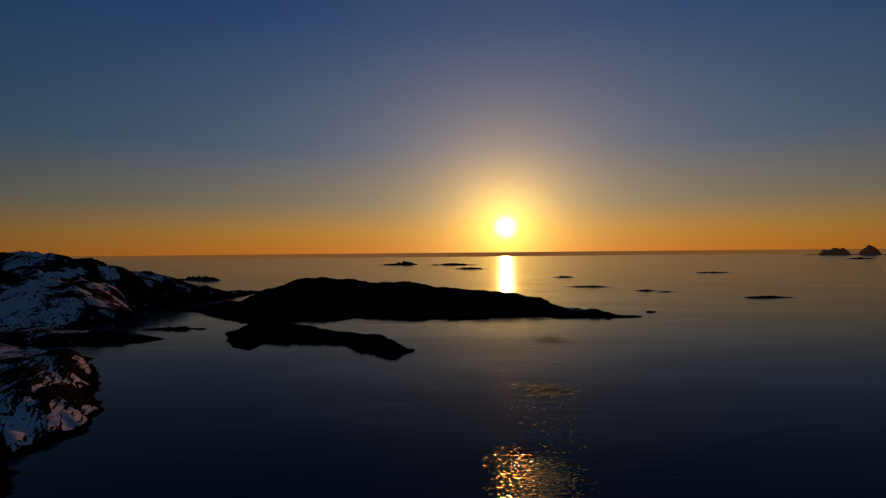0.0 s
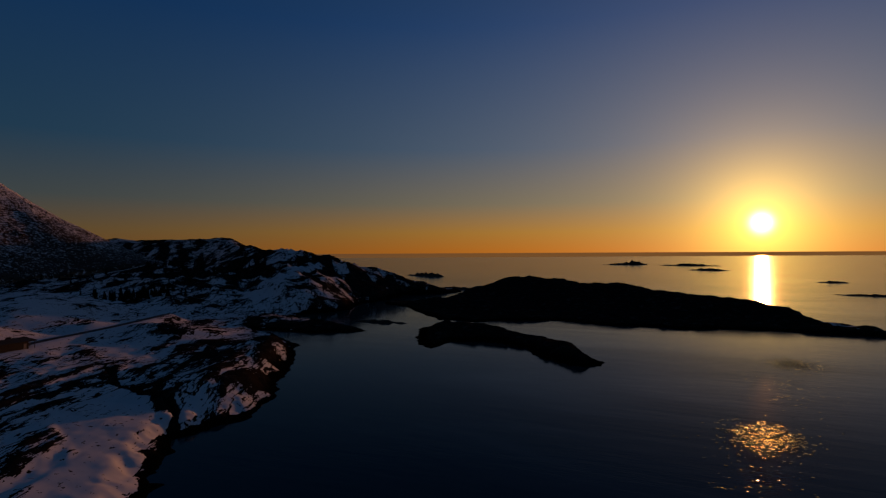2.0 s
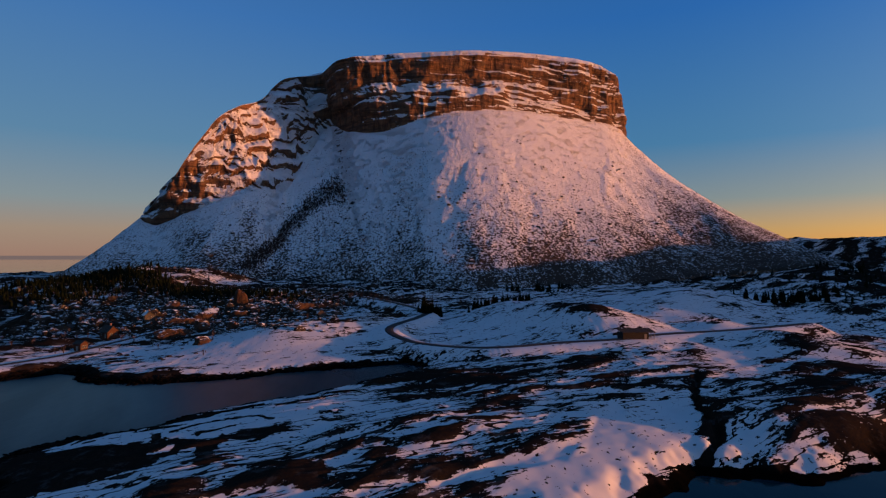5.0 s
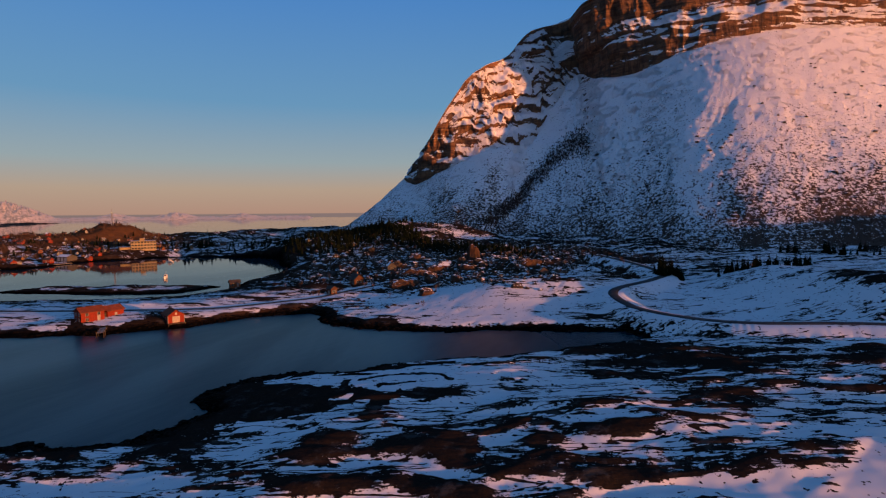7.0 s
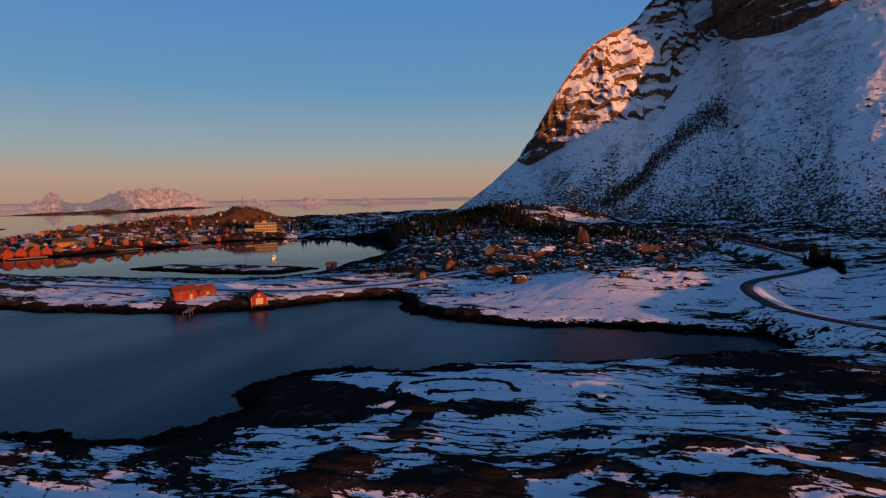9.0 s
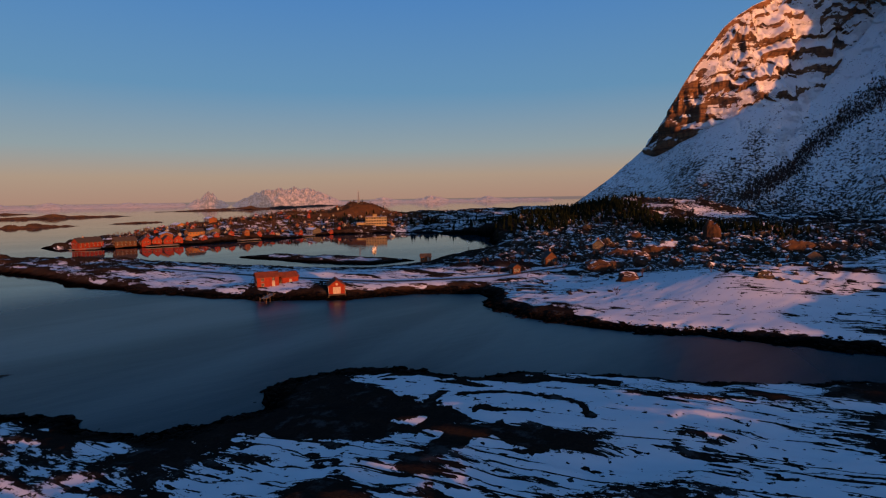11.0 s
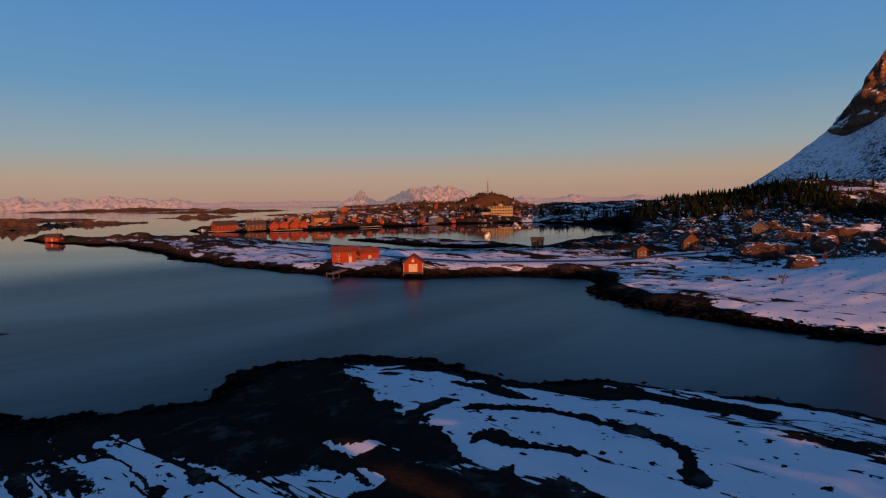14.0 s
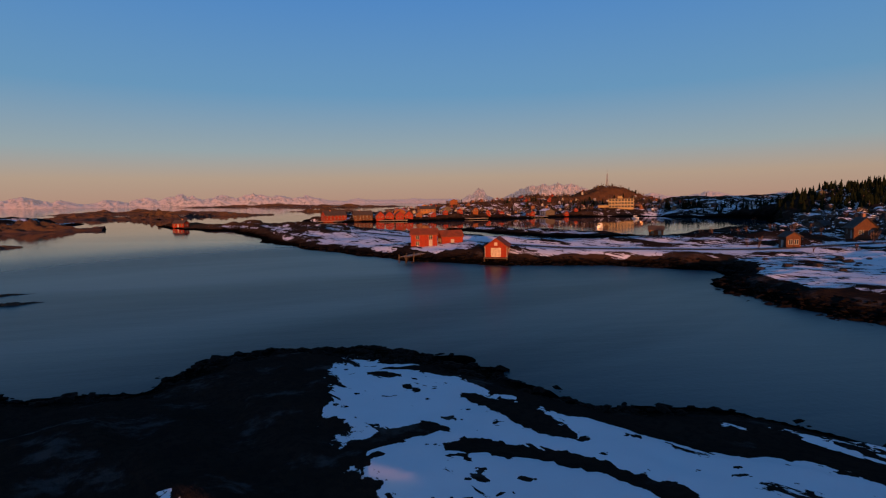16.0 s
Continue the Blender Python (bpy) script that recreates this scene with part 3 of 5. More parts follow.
def make_mountain():
    """Snowy scree slopes, then cliffs in beds: a tall upper wall over a snow bench in front, ledge on ledge on the shoulder."""
    count = 1300
    foot, wall, brink, inner = (closed_curve(r, count) for r in (FOOT, CLIFF_FOOT, BRINK, INNER))
    s = np.arange(count) / count * 1300.0
    middle = np.array([(*polar(90, 925), 372.0)])
    bench = along_rings(((7.0, 0.0), (8.2, 1.0), (11.2, 1.0), (12.0, 0.25), (13, 0.0)), count)
    level_of_bench = along_rings(((7, 0.4), (8.5, 0.42), (9.5, 0.3), (10.5, 0.24), (11.3, 0.24), (12, 0.15)), count) + 0.04 * fbm(np.arange(count) / 25, np.zeros(count), 3, 72)
    stony_side = along_rings(((0, 1.1), (2, 1.25), (4, 1.15), (5.5, 1.0), (7.5, 0.9), (9, 0.95), (10, 1.15), (12, 1.35), (13.2, 1.45), (14, 1.4), (15, 1.3)), count)
    flank = along_rings(((0, 0.55), (2, 0.4), (4.5, 0.1), (6, 0.0), (11, 0.0), (13, 0.0), (15, 0.1), (19, 0.4), (20.5, 0.55)), count)
    rows, stones, cliffs = [], [], []
    for v in np.linspace(-0.06, 1, 150):
        p = foot + (wall - foot) * v
        w = min(max(v, 0), 1)
        p[:, 2] = foot[:, 2] + (wall[:, 2] - foot[:, 2]) * (abs(v) ** 1.28 if v > 0 else 3 * v)
        swing = s + 22 * fbm(s / 60, np.full(count, v * 2.5), 3, 60)
        chutes = fbm(swing / 55, np.full(count, v * 1.0), 3, 61) * 2.4 * math.sin(math.pi * w) + fbm(swing / 16, np.full(count, v * 9.0), 3, 62) * 0.55 * math.sin(math.pi * w) ** 0.7
        lumps = 0.7 * fbm(p[:, 0] / 24, p[:, 1] / 24, 4, 64, 0.6) + 0.6 * np.abs(fbm(p[:, 0] / 8, p[:, 1] / 8, 3, 65)) * stony_side * (1 - w)
        p[:, 2] += chutes + lumps * min(1.0, 0.2 + 3 * w)
        rows.append(p)
        stones.append(1.1 * stony_side * (1.06 - w) ** 1.5 - 0.05 + flank + 0.3 * fbm(swing / 45, np.full(count, v * 1.6), 4, 66) + 0.16 * fbm(p[:, 0] / 12, p[:, 1] / 12, 3, 67))
        cliffs.append(np.zeros(count))
    shelf = 0.8 * fbm(s / 80, s * 0, 3, 71)
    spacing = along_rings(((0, 24.0), (6.5, 24.0), (8, 12.0), (11, 10.0), (14, 9.0), (21, 16.0)), count)
    for v in np.linspace(0, 1, 170)[1:]:
        # Ledge on ledge: level beds with treads of uneven depth that fade out along the face.
        tallness = np.maximum(brink[:, 2] - wall[:, 2], 20.0)
        beds = (wall[:, 2] + (brink[:, 2] - wall[:, 2]) * v) / spacing + 0.8 * shelf + 0.4 * fbm(s / 28, np.full(count, v * 2.5), 4, 73, 0.55)
        part = beds - np.floor(beds)
        tread = np.floor(beds) + smooth(0.3, 1.0, part)
        depth = np.clip(0.5 + 1.1 * fbm(s / 45, np.floor(beds) * 2.7, 3, 77), 0, 1.2)
        ledges = v + depth * (tread - beds + 0.2) * spacing / tallness
        low = level_of_bench
        tall = np.where(v < low, 0.12 * v / np.maximum(low, 0.01), np.where(v < low + 0.24, 0.12 + 0.6 * (v - low) / 0.24, 0.72 + 0.28 * (v - low - 0.24) / np.maximum(0.76 - low, 0.01)))
        tall = tall + 0.3 * depth * (tread - beds + 0.2) * spacing / tallness
        out = np.clip(ledges * (1 - bench) + tall * bench, 0, 1)
        cap = 0.3 * smooth(7.4, 8.2, s / 1300 * len(FOOT))
        out = out * (1 - cap) if v < 0.88 else out * (1 - cap) * (1 - (v - 0.88) / 0.12) + (v - 0.88) / 0.12
        edge = min(1.0, v / 0.06)
        out = (v * (1 - edge) + out * edge)[:, None]
        p = wall + (brink - wall) * out
        p[:, 2] = wall[:, 2] + (brink[:, 2] - wall[:, 2]) * v
        run = np.roll(p[:, :2], -6, axis=0) - np.roll(p[:, :2], 6, axis=0)
        side = np.stack([-run[:, 1], run[:, 0]], 1)
        side = side * np.sign(((p[:, :2] - middle[:, :2]) * side).sum(1).sum()) / np.linalg.norm(side, axis=1)[:, None]
        level = p[:, 2] / 9.0 + 0.8 * fbm(s / 60, s * 0, 2, 83)
        fold = min(1.0, 4 * v) * min(1.0, 5 * (1 - v) + 0.25)
        crisp = 0.3 + 0.6 * smooth(7.0, 8.5, s / 1300 * len(FOOT))
        jag = 8 * fbm(s / 42, np.full(count, v * 1.6), 3, 81, 0.5) - 3.0 * crisp * np.abs(fbm(s / 16, np.full(count, v * 1.3), 3, 82))
        jag = jag + 2.6 * vnoise(s / 70, level, 85) + crisp * (1.6 * vnoise(s / 26, level * 1.9, 86) + 0.8 * vnoise(s / 7, level * 1.2, 87) + 0.4 * vnoise(s / 2.6, level * 2.5, 89))
        p[:, :2] += side * (jag * fold)[:, None]
        p[:, 2] += (1.4 * fbm(s / 22, np.full(count, v * 5), 3, 88)) * fold
        rows.append(p)
        stones.append(np.zeros(count))
        cliffs.append(0.15 + 0.85 * bench * (v > low + 0.22) + 0.2 * smooth(12, 14, s / 1300 * len(FOOT)))
    top = rows[-1]
    for v in np.linspace(0, 1, 18)[1:]:
        p = top + (inner - top) * v * 2.5 if v <= 0.4 else inner + (middle - inner) * (v - 0.4) / 0.6 * 0.99
        p[:, 2] += 3 * math.sin(math.pi * v) + 5 * fbm(p[:, 0] / 40, p[:, 1] / 40, 4, 91) * math.sin(math.pi * min(1, v * 2 + 0.1) * 0.5)
        rows.append(p)
        stones.append(np.full(count, 0.1))
        cliffs.append(np.zeros(count))
    MOUNT.append(np.array(rows))
    values = {"stony": np.array(stones), "bare": np.array(cliffs)}
    return tagged(grid_mesh("mountain", np.array(rows), count, CLIFF, values, closed=True), "flat-topped snowy mountain with brown layered cliffs", "mountain", kind="structure")


make_mountain()

# ---- materials of the things ----
def plain(name, colour, rough=0.7, second=None, scale=1.5, metal=0.0, relief=0.15):
    """A weathered surface: two tones, fine grain and a little relief."""
    mat, n, bsdf = material(name)
    p = n.add("ShaderNodeTexCoord").outputs["Object"]
    second = second or tuple(c * 0.6 for c in colour)
    tone = n.mix(n.step(n.noise(p, scale, 5, 0.6), 0.35, 0.7), colour, second)
    tone = n.mix(n.math("MULTIPLY", n.noise(p, scale * 9, 3), 0.35), tone, tuple(c * 0.5 for c in colour))
    n.put(bsdf.inputs["Base Color"], tone)
    bsdf.inputs["Roughness"].default_value, bsdf.inputs["Metallic"].default_value = rough, metal
    bsdf.inputs["Specular IOR Level"].default_value = 0.3
    bump(n, bsdf, n.noise(p, scale * 5, 4), 0.4, relief)
    return mat


def boards(name, colour):
    """Upright painted boards."""
    mat, n, bsdf = material(name)
    p = n.add("ShaderNodeTexCoord").outputs["Object"]
    wave = n.add("ShaderNodeTexWave", {"wave_type": "BANDS", "bands_direction": "DIAGONAL"}, Vector=n.add("ShaderNodeMapping", Vector=p, Scale=(1, 1, 0)).outputs[0], Scale=2.2, Distortion=0.3).outputs["Fac"]
    worn = n.step(n.noise(p, 0.9, 5, 0.65), 0.4, 0.75)
    tone = n.mix(worn, colour, tuple(0.7 * c + 0.006 for c in colour))
    n.put(bsdf.inputs["Base Color"], n.mix(n.step(wave, 0.0, 0.12), tuple(c * 0.45 for c in colour), tone))
    bsdf.inputs["Roughness"].default_value = 0.85
    bsdf.inputs["Specular IOR Level"].default_value = 0.15
    bump(n, bsdf, wave, 0.4, 0.03)
    return mat


def topped(name, colour, second, scale, cover=0.6, noise_scale=0.6):
    """Stone or roofing with snow on what faces up."""
    mat, n, bsdf = material(name)
    p = n.place()
    up = n.add("ShaderNodeSeparateXYZ", Vector=n.add("ShaderNodeNewGeometry").outputs["Normal"]).outputs["Z"]
    snow = n.step(n.math("ADD", up, n.math("MULTIPLY", n.math("SUBTRACT", n.noise(p, noise_scale, 5, 0.65), 0.5), 1.2)), cover, cover + 0.12)
    stone = n.mix(n.step(n.noise(p, scale, 5, 0.6), 0.35, 0.65), colour, second)
    stone = n.mix(n.math("MULTIPLY", n.noise(p, scale * 8, 4), 0.6), stone, tuple(c * 0.4 for c in colour))
    n.put(bsdf.inputs["Base Color"], n.mix(snow, stone, (0.62, 0.63, 0.66)))
    bsdf.inputs["Roughness"].default_value = 0.85
    bsdf.inputs["Specular IOR Level"].default_value = 0.2
    bump(n, bsdf, n.noise(p, scale * 4, 5, 0.65), 0.6, 0.25)
    return mat


def glass(name):
    mat, n, bsdf = material(name)
    bsdf.inputs["Base Color"].default_value = (0.02, 0.025, 0.03, 1)
    bsdf.inputs["Roughness"].default_value = 0.08
    bsdf.inputs["Specular IOR Level"].default_value = 0.12
    return mat


RED, OCHRE, WHITE, GREY, YELLOW = boards("red_boards", (0.17, 0.02, 0.008)), boards("ochre_boards", (0.15, 0.05, 0.018)), boards("white_boards", (0.28, 0.26, 0.24)), boards("grey_boards", (0.07, 0.062, 0.056)), boards("yellow_boards", (0.24, 0.11, 0.035))
TRIM, DARK_WOOD, PANE = plain("white_trim", (0.26, 0.25, 0.235), 0.6), plain("tarred_wood", (0.06, 0.045, 0.035), 0.8), glass("window_glass")
ROOF_SNOW, ROOF_DARK = topped("snowy_roofing", (0.07, 0.06, 0.055), (0.045, 0.04, 0.04), 0.8, 0.72, 0.25), topped("dark_roofing", (0.055, 0.042, 0.036), (0.035, 0.03, 0.03), 0.8, 1.12, 0.35)
BRICK, STEEL, WHITE_HULL = plain("chimney_brick", (0.25, 0.12, 0.08)), plain("grey_steel", (0.35, 0.36, 0.38), 0.5, metal=0.6), plain("white_hull", (0.75, 0.75, 0.73), 0.35)
BOULDER, BROWN_ROCK = topped("boulder_stone", (0.03, 0.024, 0.02), (0.065, 0.046, 0.034), 0.5, 0.8, 0.7), topped("brown_stone", (0.062, 0.029, 0.016), (0.034, 0.02, 0.013), 0.3, 0.86, 0.6)
SKERRY = topped("skerry_rock", (0.03, 0.022, 0.017), (0.055, 0.035, 0.022), 0.2, 1.3)
ISLE = topped("island_heath", (0.06, 0.032, 0.018), (0.022, 0.015, 0.011), 0.12, 1.12, 0.15)
ROOF_RUST = topped("rusty_roofing", (0.18, 0.04, 0.015), (0.1, 0.028, 0.013), 0.8, 1.2, 0.35)
WEATHERED = boards("weathered_brown_boards", (0.07, 0.03, 0.016))
NEEDLES, BARK, TWIGS = plain("spruce_needles", (0.006, 0.009, 0.005), 0.9, (0.01, 0.014, 0.007)), plain("bark", (0.06, 0.045, 0.035), 0.9), plain("bare_twigs", (0.075, 0.045, 0.035), 0.9)
DARK_WOOD.node_tree.nodes["Principled BSDF"].inputs["Specular IOR Level"].default_value = 0.1
NEEDLES.node_tree.nodes["Principled BSDF"].inputs["Specular IOR Level"].default_value = 0.0
TARMAC = plain("wet_tarmac", (0.03, 0.03, 0.032), 0.6, (0.05, 0.05, 0.052), 0.4)


# ---- builders ----
def box(bm, x0, y0, z0, x1, y1, z1):
    v = [bm.verts.new(c) for c in ((x0, y0, z0), (x1, y0, z0), (x1, y1, z0), (x0, y1, z0), (x0, y0, z1), (x1, y0, z1), (x1, y1, z1), (x0, y1, z1))]
    for f in ((3, 2, 1, 0), (4, 5, 6, 7), (0, 1, 5, 4), (1, 2, 6, 5), (2, 3, 7, 6), (3, 0, 4, 7)):
        bm.faces.new([v[i] for i in f])


def beam(bm, a, b, thick, end=None):
    """A square bar from a to b, with its own thickness at the end."""
    a, b = Vector(a), Vector(b)
    way = (b - a).normalized()
    x = way.orthogonal().normalized()
    y = way.cross(x)
    rings = []
    for p, r in ((a, thick / 2), (b, (end or thick) / 2)):
        rings.append([bm.verts.new(p + x * r * sx + y * r * sy) for sx, sy in ((-1, -1), (1, -1), (1, 1), (-1, 1))])
    for i in range(4):
        bm.faces.new((rings[0][i], rings[0][(i + 1) % 4], rings[1][(i + 1) % 4], rings[1][i]))
    bm.faces.new(rings[0][::-1])
    bm.faces.new(rings[1])


def part(name, bm, mat, parent, label="", at=None, smooth_faces=False):
    mesh = bpy.data.meshes.new(name)
    bmesh.ops.recalc_face_normals(bm, faces=bm.faces)
    bm.to_mesh(mesh)
    bm.free()
    mesh.materials.append(mat)
    if smooth_faces:
        mesh.polygons.foreach_set("use_smooth", np.ones(len(mesh.polygons), bool))
    ob = new(name, mesh)
    if parent:
        ob.parent = parent
    if at is not None:
        ob.matrix_basis = at
    return tagged(ob, label) if label else ob


def again(ob, parent, at):
    """The same mesh once more, as an object of its own."""
    twin = new(ob.name.split(".")[0], ob.data)
    twin.parent, twin.matrix_basis = parent, at
    return twin


def thing(name, m, label, category, group=""):
    ob = tagged(new(name), label, category, group)
    ob.matrix_basis = m
    return ob


def pitched(L, W, h, rise, base=-2.5):
    """Walls of a house with gables at both ends of its length."""
    bm = bmesh.new()
    ends = []
    for x in (-L / 2, L / 2):
        ends.append([bm.verts.new(c) for c in ((x, -W / 2, base), (x, W / 2, base), (x, W / 2, h), (x, 0, h + rise), (x, -W / 2, h))])
    for i in range(5):
        bm.faces.new((ends[0][i], ends[0][(i + 1) % 5], ends[1][(i + 1) % 5], ends[1][i]))
    bm.faces.new(ends[0])
    bm.faces.new(ends[1][::-1])
    return bm


def roof_slabs(L, W, h, rise, over=0.4, thick=0.16):
    bm = bmesh.new()
    for side in (-1, 1):
        slope = rise / (W / 2)
        y1, z1 = side * (W / 2 + over), h - over * slope
        low, top = [], []
        for x in (-L / 2 - over, L / 2 + over):
            low += [bm.verts.new((x, 0, h + rise + 0.02)), bm.verts.new((x, y1, z1 + 0.02))]
            top += [bm.verts.new((x, 0, h + rise + 0.02 + thick)), bm.verts.new((x, y1, z1 + 0.02 + thick))]
        for quad in ((low[0], low[1], low[3], low[2]), (top[0], top[1], top[3], top[2]), (low[0], low[1], top[1], top[0]), (low[2], low[3], top[3], top[2]), (low[1], low[3], top[3], top[1])):
            bm.faces.new(quad)
    return bm


def window_at(parent, made, W, H, at):
    """A window of frame and pane; made keeps the meshes for the next one."""
    if (W, H) not in made:
        bm = bmesh.new()
        for x0, z0, x1, z1 in ((-W / 2, -H / 2, W / 2, -H / 2 + 0.08), (-W / 2, H / 2 - 0.08, W / 2, H / 2), (-W / 2, -H / 2, -W / 2 + 0.08, H / 2), (W / 2 - 0.08, -H / 2, W / 2, H / 2), (-0.04, -H / 2, 0.04, H / 2)):
            box(bm, x0, -0.07, z0, x1, 0.05, z1)
        frame_ob = part("window", bm, TRIM, parent, "white window frame", at)
        bm = bmesh.new()
        box(bm, -W / 2 + 0.06, -0.03, -H / 2 + 0.06, W / 2 - 0.06, 0.04, H / 2 - 0.06)
        pane = part("pane", bm, PANE, frame_ob)
        made[(W, H)] = frame_ob, pane
        return
    frame_ob, pane = made[(W, H)]
    twin = tagged(again(frame_ob, parent, at), "white window frame")
    again(pane, twin, Matrix())


def house(name, m, L, W, h, rise, wall, roof, label, category="house", group="", chimney=True, rows=1, spacing=2.4, door=True):
    home = thing(name, m, label, category, group)
    part("wall", pitched(L, W, h, rise), wall, home)
    part("roof", roof_slabs(L, W, h, rise), roof, home)
    made = {}
    for row in range(rows):
        z = h * (row + 0.58) / rows
        count = max(1, int(L / spacing))
        for k in range(count):
            x = (k + 0.5) / count * L - L / 2
            for side in (-1, 1):
                if door and side < 0 and row == 0 and k == count // 2:
                    continue
                window_at(home, made, 1.0, 1.2, pose(x, side * W / 2, z, 0, 0, 0 if side < 0 else 180))
        for end in (-1, 1):
            for y in (-W / 5, W / 5):
                window_at(home, made, 1.0, 1.2, pose(end * L / 2, y, z, 0, 0, -90 if end < 0 else 90))
    if door:
        bm = bmesh.new()
        x = ((max(1, int(L / spacing)) // 2) + 0.5) / max(1, int(L / spacing)) * L - L / 2
        box(bm, x - 0.5, -W / 2 - 0.06, 0.05, x + 0.5, -W / 2 + 0.05, 2.1)
        part("door", bm, TRIM, home, "white panelled door")
    if chimney:
        bm = bmesh.new()
        box(bm, -0.35, -0.3, h + rise - 0.5, 0.35, 0.3, h + rise + 0.9)
        box(bm, -0.42, -0.37, h + rise + 0.9, 0.42, 0.37, h + rise + 1.02)
        part("chimney", bm, BRICK, home, "brick chimney", Matrix.Translation((L * 0.18, 0, 0)))
    return home


def rock_mesh(name, mat, seed, flat=0.7, detail=3, sharp=0.28):
    """A broken boulder, about one metre in half width, its base below z = 0."""
    bm = bmesh.new()
    bmesh.ops.create_icosphere(bm, subdivisions=detail, radius=1.0)
    rnd = random.Random(seed)
    planes = [(Vector((rnd.gauss(0, 1), rnd.gauss(0, 1), rnd.gauss(0, 0.8))).normalized(), rnd.uniform(0.55, 0.85)) for _ in range(9)]
    for v in bm.verts:
        p = v.co.copy()
        for normal, reach in planes:
            over = p.dot(normal) - reach
            if over > 0:
                p -= normal * over * 0.9
        p *= 1 + sharp * noise.fractal(p * 1.7 + Vector((seed * 3.1, 0, 0)), 1.0, 2.0, 4)
        v.co = Vector((p.x, p.y, p.z * flat))
    mesh = bpy.data.meshes.new(name)
    bm.to_mesh(mesh)
    bm.free()
    mesh.materials.append(mat)
    return mesh


def on_ground(x, y, sink=0.0, yaw=0.0):
    return pose(x, y, height(x, y) - sink, 0, 0, yaw)


# ---- roads ----
def make_road(name, line, half, label):
    way = np.gradient(line[:, :2], axis=0)
    way /= np.linalg.norm(way, axis=1)[:, None]
    side = np.stack([-way[:, 1], way[:, 0]], 1)
    rows = []
    for off, drop in ((-half - 0.5, -0.45), (-half, 0.0), (-half * 0.4, 0.05), (half * 0.4, 0.05), (half, 0.0), (half + 0.5, -0.45)):
        p = line.copy()
        p[:, :2] += side * (off + 0.12 * fbm(line[:, :1] / 3, line[:, 1:2] / 3, 2, 5))
        p[:, 2] += 0.06 + drop
        rows.append(p)
    tagged(grid_mesh(name, np.array(rows), len(line), TARMAC), label, "road", kind="structure")


make_road("road", MAIN_ROAD, 1.7, "narrow dark cleared road winding through the snow")
make_road("road", SHORE_ROAD, 1.1, "narrow dark shore track between snow banks")


# ---- skerries and far land ----
def make_mound(name, x, y, length, width, tall, yaw, mat, label, seed, fine=40):
    """A low rock island: long, uneven, with its foot under water."""
    u, v = np.meshgrid(np.linspace(-1, 1, fine), np.linspace(-1, 1, fine))
    r = np.hypot(u, v) + 0.28 * fbm(u * 1.6 + seed, v * 1.6, 4, seed)
    z = tall * np.clip(1 - r, -0.5, 1) * (0.52 + 0.5 * fbm(u * 5 + seed, v * 4, 5, seed + 7, 0.55)) - 0.05 * tall
    c, s = math.cos(radians(yaw)), math.sin(radians(yaw))
    px, py = u * length * 0.75, v * width * 0.75
    return tagged(grid_mesh(name, np.stack([x + px * c - py * s, y + px * s + py * c, z], -1), fine, mat), label, "island", kind="structure")


SKERRIES = [(-405, 895, 70, 28, 9, -30), (-135, 1880, 60, 30, 17, 0), (-160, 1860, 85, 12, 9, 0), (30, 1770, 130, 20, 8, -20), (69, 1340, 60, 14, 5, -15), (495, 990, 42, 10, 4, 0), (283, 469, 32, 7, 2.4, -10),
            (210, 561, 18, 5, 2, -10), (194, 872, 30, 8, 3, -10), (141, 368, 7, 3, 1.2, 0), (170, 632, 40, 5, 2, -15), (1670, 2160, 90, 20, 7, 0), (-215, 590, 60, 12, 4, -8), (-330, 700, 26, 6, 2, 0),
            (-150, 305, 26, 7, 2, 0), (225, 545, 14, 4, 1.5, 0)]
for k, (x, y, length, width, tall, yaw) in enumerate(SKERRIES):
    make_mound("skerry", x, y, length, width, tall, yaw, SKERRY, "low dark rock skerry in the open sea", 100 + k)
ISLES = [(104, -335, 62, 24, 8, 10), (44, -192, 24, 9, 3, 20), (205, -420, 110, 50, 13, 5), (200, -625, 120, 36, 9, 0), (112, -590, 60, 26, 10, -10), (62, -690, 80, 18, 7, 0), (250, -940, 210, 30, 10, 0), (90, -660, 30, 14, 6, 0),
         (-44, -62, 7, 1.8, 0.5, 20), (-40, -54, 6, 1.6, 0.5, 20), (-36, -72, 8, 2, 0.6, 20), (-40, -900, 90, 14, 6, 5), (-60, -1500, 260, 30, 9, 0), (-700, -2100, 420, 40, 12, 15), (300, -2300, 500, 40, 12, -5),
         (-1200, -2600, 500, 40, 12, 30), (-190, -930, 70, 10, 4, 10)]
for k, (x, y, length, width, tall, yaw) in enumerate(ISLES):
    make_mound("islet", x, y, length, width, tall, yaw, ISLE if y < -300 else SKERRY, "low heath-brown rock islet in calm water", 200 + k, 84)


def make_far_material(name, snow_tone, rock_tone, haze_glow, share):
    """Snowy hills miles off: the evening air's haze is an added surface glow."""
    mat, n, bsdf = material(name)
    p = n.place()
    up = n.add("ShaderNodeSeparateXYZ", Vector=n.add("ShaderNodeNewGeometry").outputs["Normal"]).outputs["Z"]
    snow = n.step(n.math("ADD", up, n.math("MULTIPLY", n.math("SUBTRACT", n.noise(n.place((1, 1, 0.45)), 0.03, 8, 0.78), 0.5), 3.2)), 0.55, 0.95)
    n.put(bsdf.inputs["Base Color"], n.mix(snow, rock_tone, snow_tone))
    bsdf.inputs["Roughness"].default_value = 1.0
    n.put(bsdf.inputs["Emission Color"], haze_glow)
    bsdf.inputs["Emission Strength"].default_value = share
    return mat


